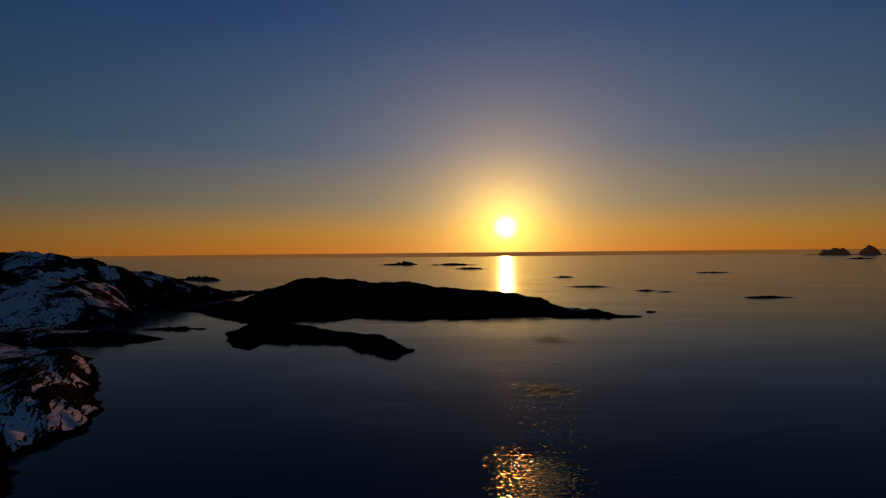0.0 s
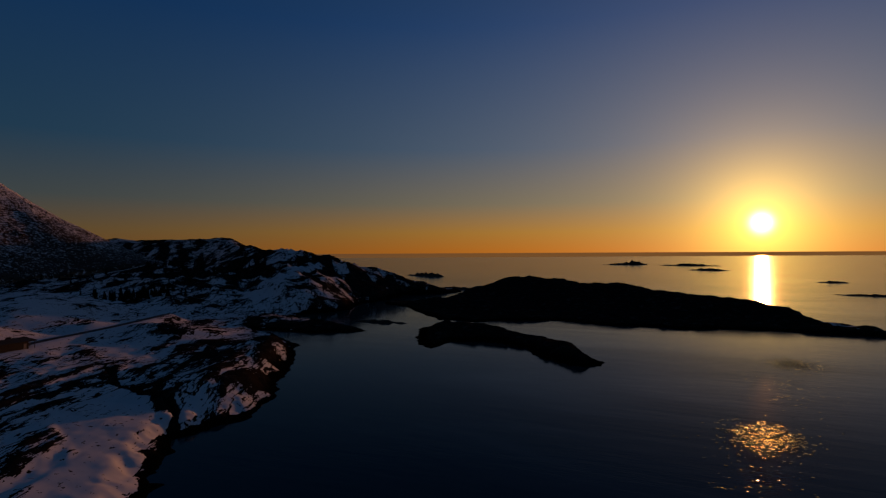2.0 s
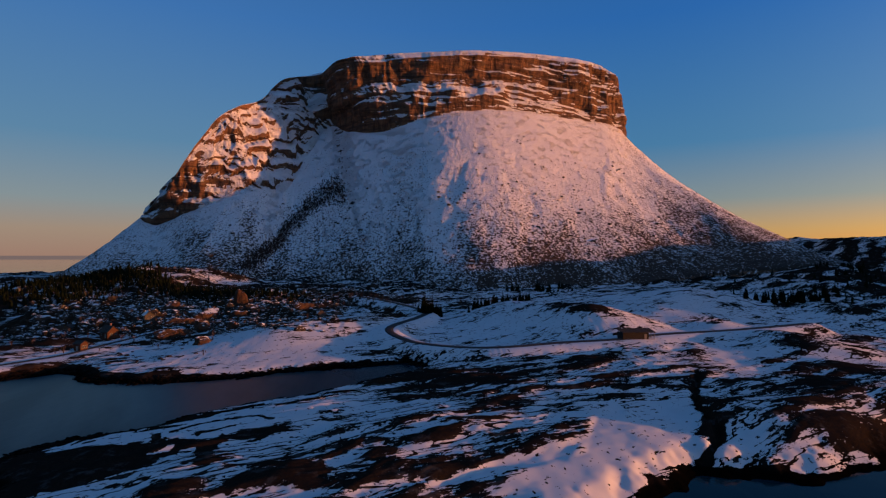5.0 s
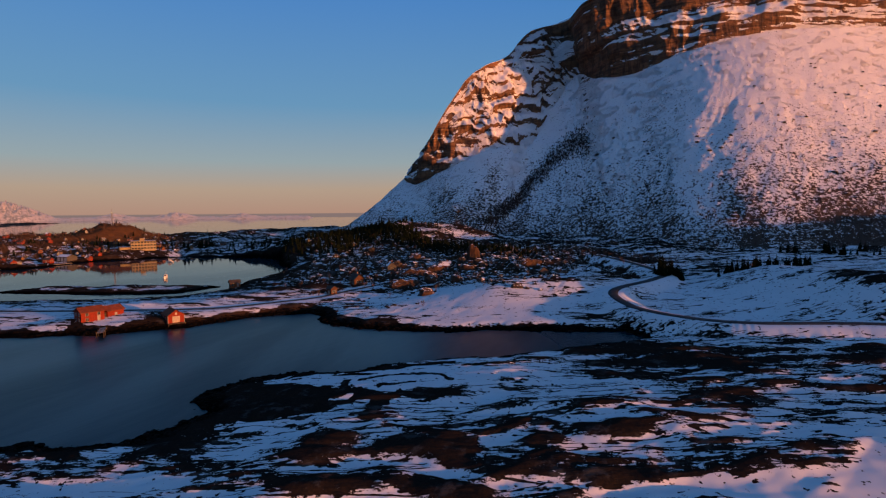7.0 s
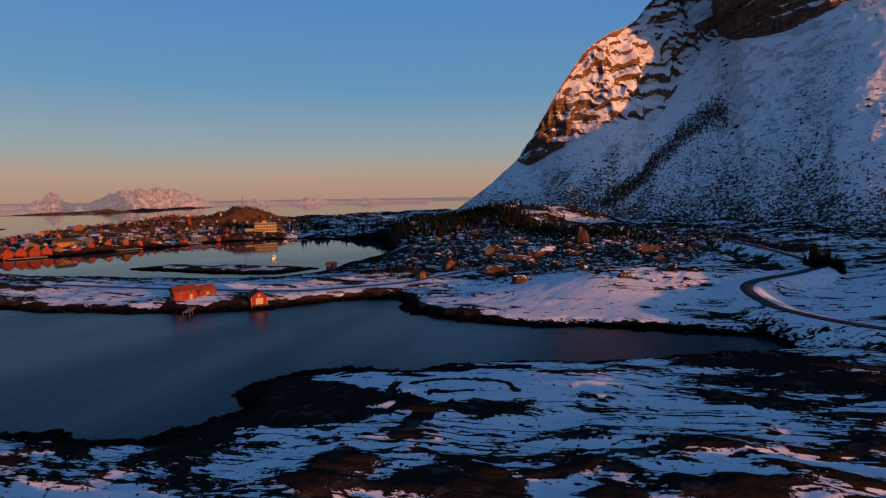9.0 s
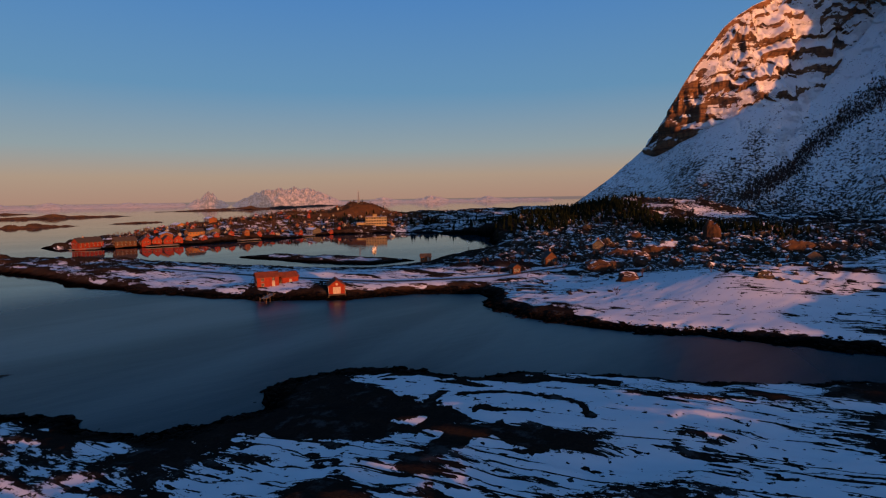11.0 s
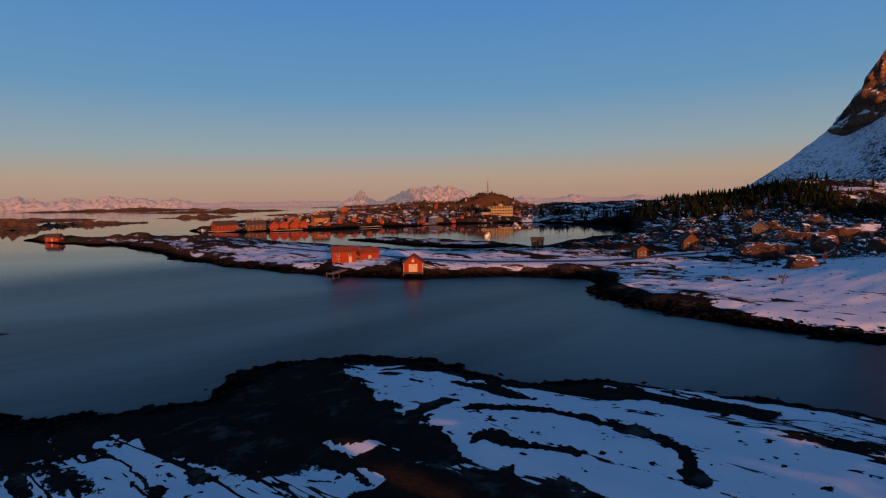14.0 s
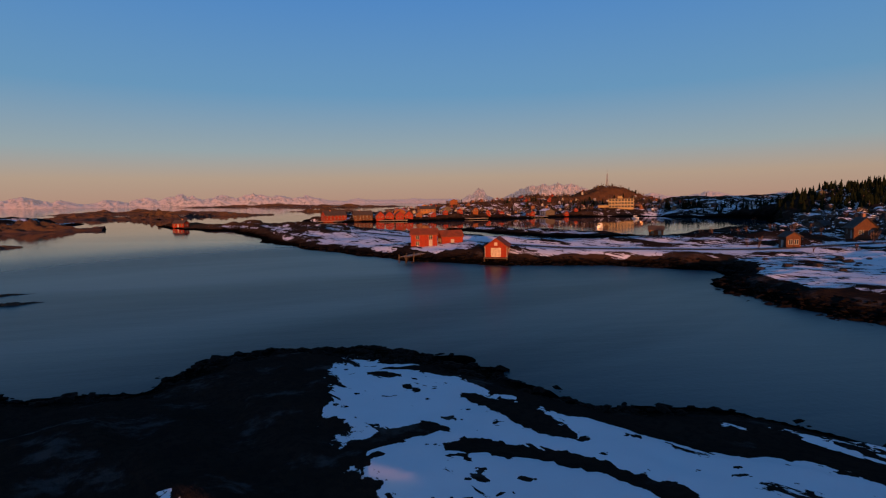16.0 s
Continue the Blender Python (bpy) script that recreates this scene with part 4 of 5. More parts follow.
# Last colour and number: rose or orange haze that the hills emit themselves.
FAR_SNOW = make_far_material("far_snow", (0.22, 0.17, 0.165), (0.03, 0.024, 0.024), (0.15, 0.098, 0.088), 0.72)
FAR_DARK = make_far_material("far_rock", (0.05, 0.04, 0.035), (0.03, 0.025, 0.02), (0.2, 0.08, 0.02), 0.25)


def make_range(az0, az1, reach, peaks, base, mat, seed, label, shape=0.95):
    """Far hills between two bearings: peaks are bearing, height, half width in degrees."""
    count, deep = 260, 26
    az = np.linspace(az0, az1, count)
    rows = []
    for k in range(deep):
        v = k / (deep - 1)
        r = reach - 250 + 500 * v
        rise = np.full(count, float(base))
        for at, tall, w in peaks:
            rise = np.maximum(rise, tall * np.clip(1 - np.abs(az - at) / w, 0, 1) ** shape)
        rough = 0.88 + 0.18 * (1 - 2 * np.abs(fbm(az * 1.3, np.full(count, v * 4.0), 6, seed, 0.58)))
        fade = np.clip(np.minimum(az - az0, az1 - az) / 0.6, 0, 1)
        z = rise * rough * math.sin(math.pi * min(1, v * 1.1)) ** 0.8 * fade - 2
        a = np.radians(az)
        rows.append(np.stack([-r * np.sin(a), r * np.cos(a), z], -1))
    tagged(grid_mesh("backdrop", np.array(rows), count, mat), label, "mountains", kind="structure")


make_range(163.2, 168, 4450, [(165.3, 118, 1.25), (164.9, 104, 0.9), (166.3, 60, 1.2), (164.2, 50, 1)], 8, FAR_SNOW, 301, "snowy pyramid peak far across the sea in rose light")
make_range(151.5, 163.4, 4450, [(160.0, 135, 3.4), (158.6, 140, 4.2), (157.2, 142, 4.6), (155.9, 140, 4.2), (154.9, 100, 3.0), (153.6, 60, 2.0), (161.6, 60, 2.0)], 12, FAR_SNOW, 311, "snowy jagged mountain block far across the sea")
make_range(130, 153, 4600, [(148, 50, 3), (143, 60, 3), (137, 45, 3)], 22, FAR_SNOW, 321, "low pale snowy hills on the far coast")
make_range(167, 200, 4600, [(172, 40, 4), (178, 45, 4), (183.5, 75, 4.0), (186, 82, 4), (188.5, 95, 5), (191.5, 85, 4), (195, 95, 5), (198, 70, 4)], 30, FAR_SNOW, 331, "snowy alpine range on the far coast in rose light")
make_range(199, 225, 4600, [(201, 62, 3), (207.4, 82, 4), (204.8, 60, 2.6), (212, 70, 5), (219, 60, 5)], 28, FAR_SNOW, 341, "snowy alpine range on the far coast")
make_range(-40.2, -33.5, 4550, [(-36.6, 58, 0.5), (-36.0, 50, 1.2), (-35.2, 46, 0.4), (-38.35, 68, 0.75)], 5, FAR_DARK, 351, "steep dark islands on the sunset horizon", 0.55)

# ---- the red boathouses on the spit ----
def make_boathouse():
    """A gabled boat shed on posts, its gable and white doors towards the bay."""
    x, y = -133.6, -98.0
    shed = thing("boathouse", pose(x, y, 1.5, 0, 0, 68), "red timber boathouse on posts with white doors", "boathouse")
    L, W, h, rise = 8.0, 5.4, 2.6, 1.9
    part("wall", pitched(L, W, h, rise, 0.0), RED, shed)
    part("roof", roof_slabs(L, W, h, rise, 0.35), ROOF_RUST, shed)
    for side in (-0.62, 0.62):
        bm = bmesh.new()
        box(bm, L / 2 - 0.02, side - 0.6, 0.1, L / 2 + 0.08, side + 0.6, 2.3)
        part("door", bm, DOOR_WHITE, shed, "white boarded door leaf")
    bm = bmesh.new()
    box(bm, L / 2 - 0.02, -0.35, 2.85, L / 2 + 0.08, 0.35, 3.6)
    part("hatch", bm, DOOR_WHITE, shed, "white loft hatch")
    for y0 in (-W / 2 - 0.02, W / 2 - 0.1):
        bm = bmesh.new()
        box(bm, L / 2 - 0.1, y0, 0.0, L / 2 + 0.05, y0 + 0.14, h)
        part("corner_board", bm, TRIM, shed, "white corner board")
    bm = bmesh.new()
    box(bm, -L / 2 - 0.2, -W / 2 - 0.2, -0.25, L / 2 + 1.2, W / 2 + 0.2, 0.0)
    part("floor", bm, DARK_WOOD, shed)
    for px in (-L / 2, 0, L / 2 + 0.9):
        for py in (-W / 2, 0, W / 2):
            bm = bmesh.new()
            beam(bm, (px, py, -2.6), (px, py, -0.25), 0.24)
            part("post", bm, DARK_WOOD, shed)
    made = {}
    for px in (-2, 1.5):
        window_at(shed, made, 0.9, 0.9, pose(px, -W / 2, 1.5, 0, 0, 0))
        window_at(shed, made, 0.9, 0.9, pose(px, W / 2, 1.5, 0, 0, 180))


def make_shed(x, y, z, yaw, L, W, h, rise, rows, label):
    shed = house("fishing_shed", pose(x, y, z, 0, 0, yaw), L, W, h, rise, RED, ROOF_RUST, label, "shed", "red sheds on the spit", chimney=False, rows=rows, spacing=3.2)
    return shed


def make_jetty(a, b, deck, width):
    """A plank jetty on posts."""
    a, b = Vector(a), Vector(b)
    way = (b - a)
    yaw = math.degrees(math.atan2(way.y, way.x))
    pier = thing("jetty", pose(a.x, a.y, deck, 0, 0, yaw), "grey plank jetty on posts beside the red sheds", "jetty")
    length = way.length
    bm = bmesh.new()
    for y in (-width / 2 + 0.1, width / 2 - 0.1):
        beam(bm, (0, y, -0.16), (length, y, -0.16), 0.18)
    part("bearers", bm, DARK_WOOD, pier)
    first = None
    count = int(length / 0.32)
    for k in range(count):
        at = Matrix.Translation(((k + 0.5) * 0.32, 0, 0))
        if first is None:
            bm = bmesh.new()
            box(bm, -0.13, -width / 2, -0.06, 0.13, width / 2, 0.0)
            first = part("plank", bm, GREYWOOD, pier, at=at)
        else:
            again(first, pier, at)
    for k in range(5):
        for y in (-width / 2, width / 2):
            bm = bmesh.new()
            beam(bm, (length * k / 4, y, -3.0), (length * k / 4, y, 0.5), 0.2)
            part("post", bm, DARK_WOOD, pier)


DOOR_WHITE = plain("white_door_paint", (0.34, 0.3, 0.26), 0.7)
GREYWOOD = plain("grey_planks", (0.2, 0.18, 0.16), 0.85)
TARMAC.node_tree.nodes["Principled BSDF"].inputs["Specular IOR Level"].default_value = 0.05
make_boathouse()
make_shed(-118.2, -121.5, 2.3, 172, 7.4, 5.6, 3.6, 1.5, 2, "red two-storey fishing shed with a row of small windows")
make_shed(-125.8, -121.5, 2.3, 185, 6.2, 5.0, 2.9, 1.5, 1, "low red fishing shed with a rusty roof")
make_jetty((-119.0, -113.5, 0), (-110.0, -101.5, 0), 1.6, 2.0)
house("cabin", on_ground(12, -342, 0.2, 160), 8, 5.4, 2.7, 1.9, RED, ROOF_DARK, "red cabin on the bare tip of the spit", "cabin", chimney=True)
house("shed", pose(-209, -152, 1.3, 0, 0, 150), 5, 3.6, 2.2, 1.3, OCHRE, ROOF_DARK, "small orange-red shed at the lagoon's edge", "shed", chimney=False)


# ---- the hut by the road ----
def make_hut():
    hut = thing("roadside_hut", on_ground(-203.5, 138, 0.2, 98), "long dark timber hut beside the winding road", "hut")
    L, W, h = 13.0, 5.0, 2.6
    bm = bmesh.new()
    box(bm, -L / 2, -W / 2, -1.5, L / 2 - 2.5, W / 2, h)
    part("wall", bm, HUT_WOOD, hut)
    bm = bmesh.new()
    for y0, z0, y1, z1 in ((-W / 2 - 0.5, h, W / 2 + 0.5, h + 0.9),):
        v = [bm.verts.new(c) for c in ((-L / 2 - 0.4, y0, z0), (L / 2 + 0.3, y0, z0), (L / 2 + 0.3, y1, z1), (-L / 2 - 0.4, y1, z1))]
        w = [bm.verts.new(u.co + Vector((0, 0, 0.2))) for u in v]
        bm.faces.new(v[::-1])
        bm.faces.new(w)
        for i in range(4):
            bm.faces.new((v[i], v[(i + 1) % 4], w[(i + 1) % 4], w[i]))
    part("roof", bm, HUT_WOOD, hut)
    for y in (-W / 2 + 0.15, 0, W / 2 - 0.15):
        bm = bmesh.new()
        beam(bm, (L / 2 - 0.2, y, -1.5), (L / 2 - 0.2, y, h + 0.45 + y * 0.15), 0.2)
        part("post", bm, GREYWOOD, hut)
    bm = bmesh.new()
    box(bm, 2.2, -W / 2 - 0.05, 0.0, 3.2, -W / 2 + 0.05, 2.0)
    part("door", bm, GREYWOOD, hut, "bare wooden door")


HUT_WOOD = plain("black_tarred_boards", (0.016, 0.012, 0.01), 0.9, (0.01, 0.008, 0.007))
make_hut()


# ---- the village ----
KINDS = [("small red timber house with a snowy roof", 6.4, 4.8, 2.5, 1.8, RED, ROOF_SNOW), ("white timber house with a snowy roof", 6.8, 5.2, 3.0, 2.4, WHITE, ROOF_SNOW), ("ochre timber house with a dark roof", 6.8, 5, 2.5, 1.7, OCHRE, ROOF_DARK),
         ("grey timber house with a snowy roof", 7.4, 5.2, 2.4, 1.6, GREY, ROOF_SNOW), ("yellow timber house with a dark roof", 6.4, 5, 2.8, 1.8, YELLOW, ROOF_DARK), ("red timber house with a dark roof", 7.2, 5, 2.8, 1.8, RED, ROOF_DARK)]
FIRST = {}
TAKEN = []


def settle(kind, x, y, yaw, gap=10.0, scale=1.0):
    """A house of that kind on free ground, the first of its kind built, the others copied."""
    if any((x - u) ** 2 + (y - v) ** 2 < gap * gap for u, v in TAKEN):
        return False
    z = height(x, y)
    if z < 1.0:
        return False
    TAKEN.append((x, y))
    label, L, W, h, rise, wall, roof = KINDS[kind]
    m = pose(x, y, max(z, 1.4) + 0.2, 0, 0, yaw) @ Matrix.Scale(scale, 4)
    if kind not in FIRST:
        FIRST[kind] = house("house", m, L, W, h, rise, wall, roof, label, "house", "village houses")
    else:
        copy_thing(FIRST[kind], m)
    return True


def make_village():
    rnd = random.Random(11)
    # Along the quay front.
    front = [(-150, -392), (-160, -388), (-171, -392), (-184, -396), (-196, -396), (-208, -398), (-220, -400), (-233, -402), (-246, -404), (-276, -402)]
    for k, (x, y) in enumerate(front):
        settle((2, 0, 0, 5, 2, 5, 0, 1, 5, 0)[k], x, y, rnd.uniform(70, 110), 9, rnd.uniform(0.75, 1.0))
    # Up the slopes behind, thinner with distance.
    for _ in range(1500):
        x, y = rnd.uniform(-430, -105), -404 - 270 * rnd.random() ** 1.3
        if math.hypot(x + 384, y + 546) < 26 or (x < -290 and x > -345 and y > -425):
            continue
        settle(rnd.choice((0, 1, 1, 1, 2, 2, 3, 3, 4, 5, 5)), x, y, rnd.uniform(40, 140), 9.5, rnd.uniform(0.6, 0.8))
        if len(TAKEN) > 175:
            break
    # The eastern side of the lagoon and below the wood.
    for x, y, kind in ((-352, -392, 3), (-372, -400, 1), (-392, -372, 3), (-398, -335, 1), (-386, -300, 3), (-378, -405, 5), (-412, -420, 3), (-430, -385, 1), (-440, -350, 3), (-405, -280, 0), (-360, -235, 3), (-330, -205, 3),
                       (-300, -130, 3), (-330, -160, 3)):
        settle(kind, x, y, rnd.uniform(30, 150), 10, 0.8)


make_village()
house("house", on_ground(-224, -84, 0.3, 60), 6.4, 5.0, 2.8, 2.4, WEATHERED, ROOF_DARK, "weathered brown house with a steep gable below the boulders", "house", chimney=True)
house("shed", on_ground(-200, -80, 0.3, 75), 3.4, 3.2, 3.0, 1.0, WEATHERED, ROOF_DARK, "narrow brown shed by the shore track", "shed", chimney=False)
house("shed", on_ground(-246, -118, 0.3, 20), 5.5, 4, 2.2, 1.4, GREY, ROOF_DARK, "low grey shed with a dark roof", "shed", chimney=False)
house("house", on_ground(-262, -88, 0.3, 40), 6.5, 5, 2.6, 2.0, GREY, ROOF_SNOW, "grey house with a snowy roof among boulders", "house")
house("house", on_ground(-285, -66, 0.3, 110), 6.5, 5, 2.6, 2.0, RED, ROOF_SNOW, "dark red house with a snowy roof among boulders", "house")


def make_hotel():
    """Three floors of windows between white bands, with a lower wing."""
    x, y = -333, -414
    inn = thing("hotel", pose(x, y, max(height(x, y), 4.0), 0, 0, 152), "pale yellow three-storey hotel with a grid of windows", "hotel")
    L, W, h = 21.0, 9.0, 8.4
    bm = bmesh.new()
    box(bm, -L / 2, -W / 2, -4, L / 2, W / 2, h)
    part("wall", bm, HOTEL_WALL, inn)
    bm = bmesh.new()
    box(bm, -L / 2 - 0.3, -W / 2 - 0.3, h, L / 2 + 0.3, W / 2 + 0.3, h + 0.45)
    part("roof", bm, ROOF_SNOW, inn)
    bm = bmesh.new()
    box(bm, -3, -2, h + 0.45, 1, 2, h + 2.6)
    part("stair_tower", bm, HOTEL_WALL, inn)
    made = {}
    for row in range(3):
        bm = bmesh.new()
        box(bm, -L / 2, -W / 2 - 0.25, row * 2.75 + 0.15, L / 2, -W / 2, row * 2.75 + 0.5)
        part("band", bm, TRIM, inn, "white floor band")
        for k in range(8):
            window_at(inn, made, 1.9, 1.7, pose(-L / 2 + (k + 0.5) * L / 8, W / 2, row * 2.75 + 1.8, 0, 0, 180))
            window_at(inn, made, 1.9, 1.7, pose(-L / 2 + (k + 0.5) * L / 8, -W / 2, row * 2.75 + 1.8))
        for k in range(4):
            window_at(inn, made, 1.9, 1.7, pose(L / 2, -W / 2 + (k + 0.5) * W / 4, row * 2.75 + 1.8, 0, 0, 90))
            window_at(inn, made, 1.9, 1.7, pose(-L / 2, -W / 2 + (k + 0.5) * W / 4, row * 2.75 + 1.8, 0, 0, -90))
    bm = bmesh.new()
    box(bm, -L / 2 - 9, -W / 2 + 2, -4, -L / 2, W / 2 - 1, 3.0)
    wing = part("wing", bm, HOTEL_WALL, inn)
    bm = bmesh.new()
    box(bm, -L / 2 - 9.3, -W / 2 + 1.7, 3.0, -L / 2 - 0.02, W / 2 - 0.7, 3.3)
    part("wing_roof", bm, ROOF_SNOW, inn)
    for k in range(5):
        window_at(inn, made, 1.9, 1.7, pose(-L / 2 - 9 + (k + 0.5) * 1.8, W / 2 - 1, 1.6, 0, 0, 180))
    return wing


HOTEL_WALL = plain("pale_yellow_render", (0.24, 0.18, 0.09), 0.8, (0.2, 0.15, 0.07), 0.5)
make_hotel()


def make_hall(x, y, yaw, L, W, h, mat, label):
    """A quayside hall with a shallow roof and loading doors."""
    hall = thing("warehouse", pose(x, y, max(height(x, y), 1.5), 0, 0, yaw), label, "warehouse", "quayside halls")
    part("wall", pitched(L, W, h, 1.6, -3.5), mat, hall)
    part("roof", roof_slabs(L, W, h, 1.6, 0.3, 0.25), ROOF_SNOW, hall)
    for k in range(3):
        bm = bmesh.new()
        x0 = -L / 2 + (k + 0.5) * L / 3
        box(bm, x0 - 1.5, -W / 2 - 0.08, 0.0, x0 + 1.5, -W / 2 + 0.05, 3.2)
        part("loading_door", bm, STEEL, hall, "grey loading door")
        bm = bmesh.new()
        box(bm, x0 - 1.5, W / 2 - 0.05, 0.0, x0 + 1.5, W / 2 + 0.08, 3.2)
        part("loading_door", bm, STEEL, hall, "grey loading door")


TAKEN.extend([(-78, -400), (-88, -394), (-100, -390), (-112, -389), (-124, -388), (-136, -388)])
house("rorbu_row", pose(-84, -398, 1.4, 0, 0, 28), 18, 8, 3.8, 3.2, RED, ROOF_DARK, "long red two-storey waterfront lodge with a dark roof", "lodge", "waterfront lodges", rows=2, spacing=2.6)
house("rorbu_row", pose(-106, -389, 1.4, 0, 0, 8), 14, 7.5, 3.8, 3.0, WEATHERED, ROOF_DARK, "long brown waterfront lodge with a dark roof", "lodge", "waterfront lodges", rows=2, spacing=2.6)
for x, y, yaw in ((-119, -387, 94), (-126.5, -387, 88), (-134, -387, 92), (-141.5, -387, 86)):
    house("rorbu", pose(x, y, 1.4, 0, 0, yaw), 9, 6.2, 3.6, 2.6, RED, ROOF_DARK, "red gabled waterfront cabin with a dark roof", "cabin", "waterfront cabins", chimney=False)
house("house", pose(-158, -406, 3.0, 0, 0, 12), 13, 8, 5.6, 2.4, YELLOW, ROOF_DARK, "large yellow timber house above the quay", "house", rows=2)
make_hall(-136, -402, 84, 18, 9, 4.6, OCHRE, "long ochre net store behind the quay with a snowy roof")
make_hall(-262, -408, 95, 13, 8, 3.6, GREY, "long grey quayside hall with a snowy roof")
make_hall(-176, -420, 88, 15, 8, 4.0, GREY, "large grey fish hall with a snowy roof")
make_hall(-172, -540, 100, 18, 8, 3.2, YELLOW, "long yellow-lit hall on the rise behind the village")
make_hall(-205, -545, 95, 16, 8, 3.2, OCHRE, "long ochre hall on the rise behind the village")


def make_quay(line, deck):
    """A timber quay front on posts."""
    for k, ((ax, ay), (bx, by)) in enumerate(zip(line, line[1:])):
        way = Vector((bx - ax, by - ay, 0))
        quay = thing("quay", pose(ax, ay, deck, 0, 0, math.degrees(math.atan2(way.y, way.x))), "brown timber quay on posts along the village front", "quay", "quay fronts")
        bm = bmesh.new()
        box(bm, 0, -4, -0.35, way.length - 0.3, 4, 0)
        part("deck", bm, GREYWOOD, quay)
        bm = bmesh.new()
        box(bm, 0, 3.7, 0, way.length - 0.3, 4, 0.3)
        part("kerb", bm, DARK_WOOD, quay)
        for j in range(max(2, int(way.length / 4))):
            bm = bmesh.new()
            beam(bm, (j * 4 + 0.5, 3.6, -4), (j * 4 + 0.5, 3.6, -0.35), 0.3)
            part("post", bm, DARK_WOOD, quay)


make_quay([(-74, -396), (-90, -386.5)], 1.0)
make_quay([(-118, -379), (-140, -377)], 1.0)
make_quay([(-186, -384), (-204, -387)], 1.0)
make_quay([(-240, -392), (-256, -394)], 1.0)


def make_mast(x, y, tall):
    """A slender three-legged lattice mast."""
    mast = thing("radio_mast", on_ground(x, y, 0.4), "slender grey lattice radio mast on the brown knoll", "mast")
    feet = [Vector((math.cos(a) * 1.6, math.sin(a) * 1.6, 0)) for a in (0.3, 2.4, 4.5)]
    for f in feet:
        bm = bmesh.new()
        beam(bm, f, (f.x * 0.25, f.y * 0.25, tall), 0.45, 0.3)
        part("leg", bm, STEEL, mast)
    bm = bmesh.new()
    for k in range(14):
        lo, hi = k / 14, (k + 1) / 14
        for i in range(3):
            a, b = feet[i] * (1 - 0.75 * lo), feet[(i + 1) % 3] * (1 - 0.75 * hi)
            beam(bm, (a.x, a.y, tall * lo), (b.x, b.y, tall * hi), 0.16)
    part("bracing", bm, STEEL, mast)
    bm = bmesh.new()
    beam(bm, (0, 0, tall - 0.5), (0, 0, tall + 5), 0.3, 0.12)
    part("aerial", bm, STEEL, mast)
    bm = bmesh.new()
    box(bm, -6, -3, -0.5, -2.5, 1, 2.6)
    part("cabinet", bm, GREY, mast, "small grey equipment hut")


make_mast(-388, -552, 17)


def make_boat(x, y, yaw, label):
    """A small open-decked boat with a wheelhouse."""
    boat = thing("boat", pose(x, y, 0.0, 0, 0, yaw), label, "boat")
    bm = bmesh.new()
    rows = []
    for k in range(9):
        t = k / 8
        half = 1.25 * math.sin(math.pi * min(0.98, 0.28 + 0.72 * (1 - t))) ** 0.7 if t < 1 else 0.04
        lift = 0.75 + 0.5 * t * t
        rows.append([bm.verts.new((-3.5 + 7 * t, s * half * w, z)) for s, w, z in ((-1, 1, lift), (-1, 0.75, 0.0), (1, 0.0, -0.4), (1, 0.75, 0.0), (1, 1, lift))])
    for a, b in zip(rows, rows[1:]):
        for i in range(4):
            bm.faces.new((a[i], a[i + 1], b[i + 1], b[i]))
        bm.faces.new((a[4], a[0], b[0], b[4]))
    bm.faces.new(rows[0])
    part("hull", bm, WHITE_HULL, boat)
    bm = bmesh.new()
    box(bm, -1.2, -0.8, 0.7, 0.8, 0.8, 2.4)
    cabin = part("wheelhouse", bm, WHITE_HULL, boat)
    bm = bmesh.new()
    box(bm, 0.76, -0.65, 1.6, 0.84, 0.65, 2.2)
    part("windscreen", bm, PANE, cabin)
    bm = bmesh.new()
    beam(bm, (-0.8, 0, 2.4), (-0.8, 0, 4.6), 0.1)
    part("mast", bm, STEEL, boat)


make_boat(-224, -229, 40, "white fishing boat lying in the lagoon")
make_boat(-300, -330, 100, "white boat moored off the hotel")


# ---- boulders ----
ROCKS = [rock_mesh("boulder_%s" % w, BOULDER, 3 + k, 0.75) for k, w in enumerate(("blunt", "split", "flat", "sharp", "round"))]
DARK_STONE = topped("dark_stone", (0.016, 0.012, 0.01), (0.03, 0.02, 0.014), 0.6, 1.3)
DARK_ROCKS = [rock_mesh("dark_%s" % w, DARK_STONE, 13 + k, 0.7, 2) for k, w in enumerate(("lump", "slab", "edge"))]
BIG = [rock_mesh("brown_%s" % w, BROWN_ROCK, 31 + k, 0.85, 4, 0.2) for k, w in enumerate(("slab", "block", "tooth"))]


def boulder(mesh, x, y, sx, sy, sz, yaw, label, group=""):
    ob = tagged(new("boulder", mesh), label, "boulder", group)
    ob.matrix_basis = pose(x, y, height(x, y) + 0.1 * sz, 0, 0, yaw) @ Matrix.Diagonal((sx, sy, sz, 1))
    return ob


boulder(BIG[0], -226, -57, 9.0, 5.0, 4.6, 150, "huge rust-brown boulder with a sloping back")
boulder(BIG[1], -237, -49, 6.0, 4.5, 5.0, 140, "huge rust-brown blocky boulder")
boulder(BIG[1], -209, -36, 6.0, 3.2, 2.8, 155, "low rust-brown boulder in the snow")
boulder(BIG[2], -232, -33, 4.0, 3.2, 3.6, 30, "rounded brown boulder at the snow's edge")
boulder(BIG[0], -251, -66, 9.5, 6.0, 5.2, 140, "long rust-brown boulder among the stones")
boulder(BIG[2], -262, -60, 7.0, 6.0, 5.5, 100, "tall rust-brown boulder among the stones")
boulder(BIG[1], -243, -78, 4.5, 3.5, 3.4, 20, "brown blocky boulder by the weathered house")
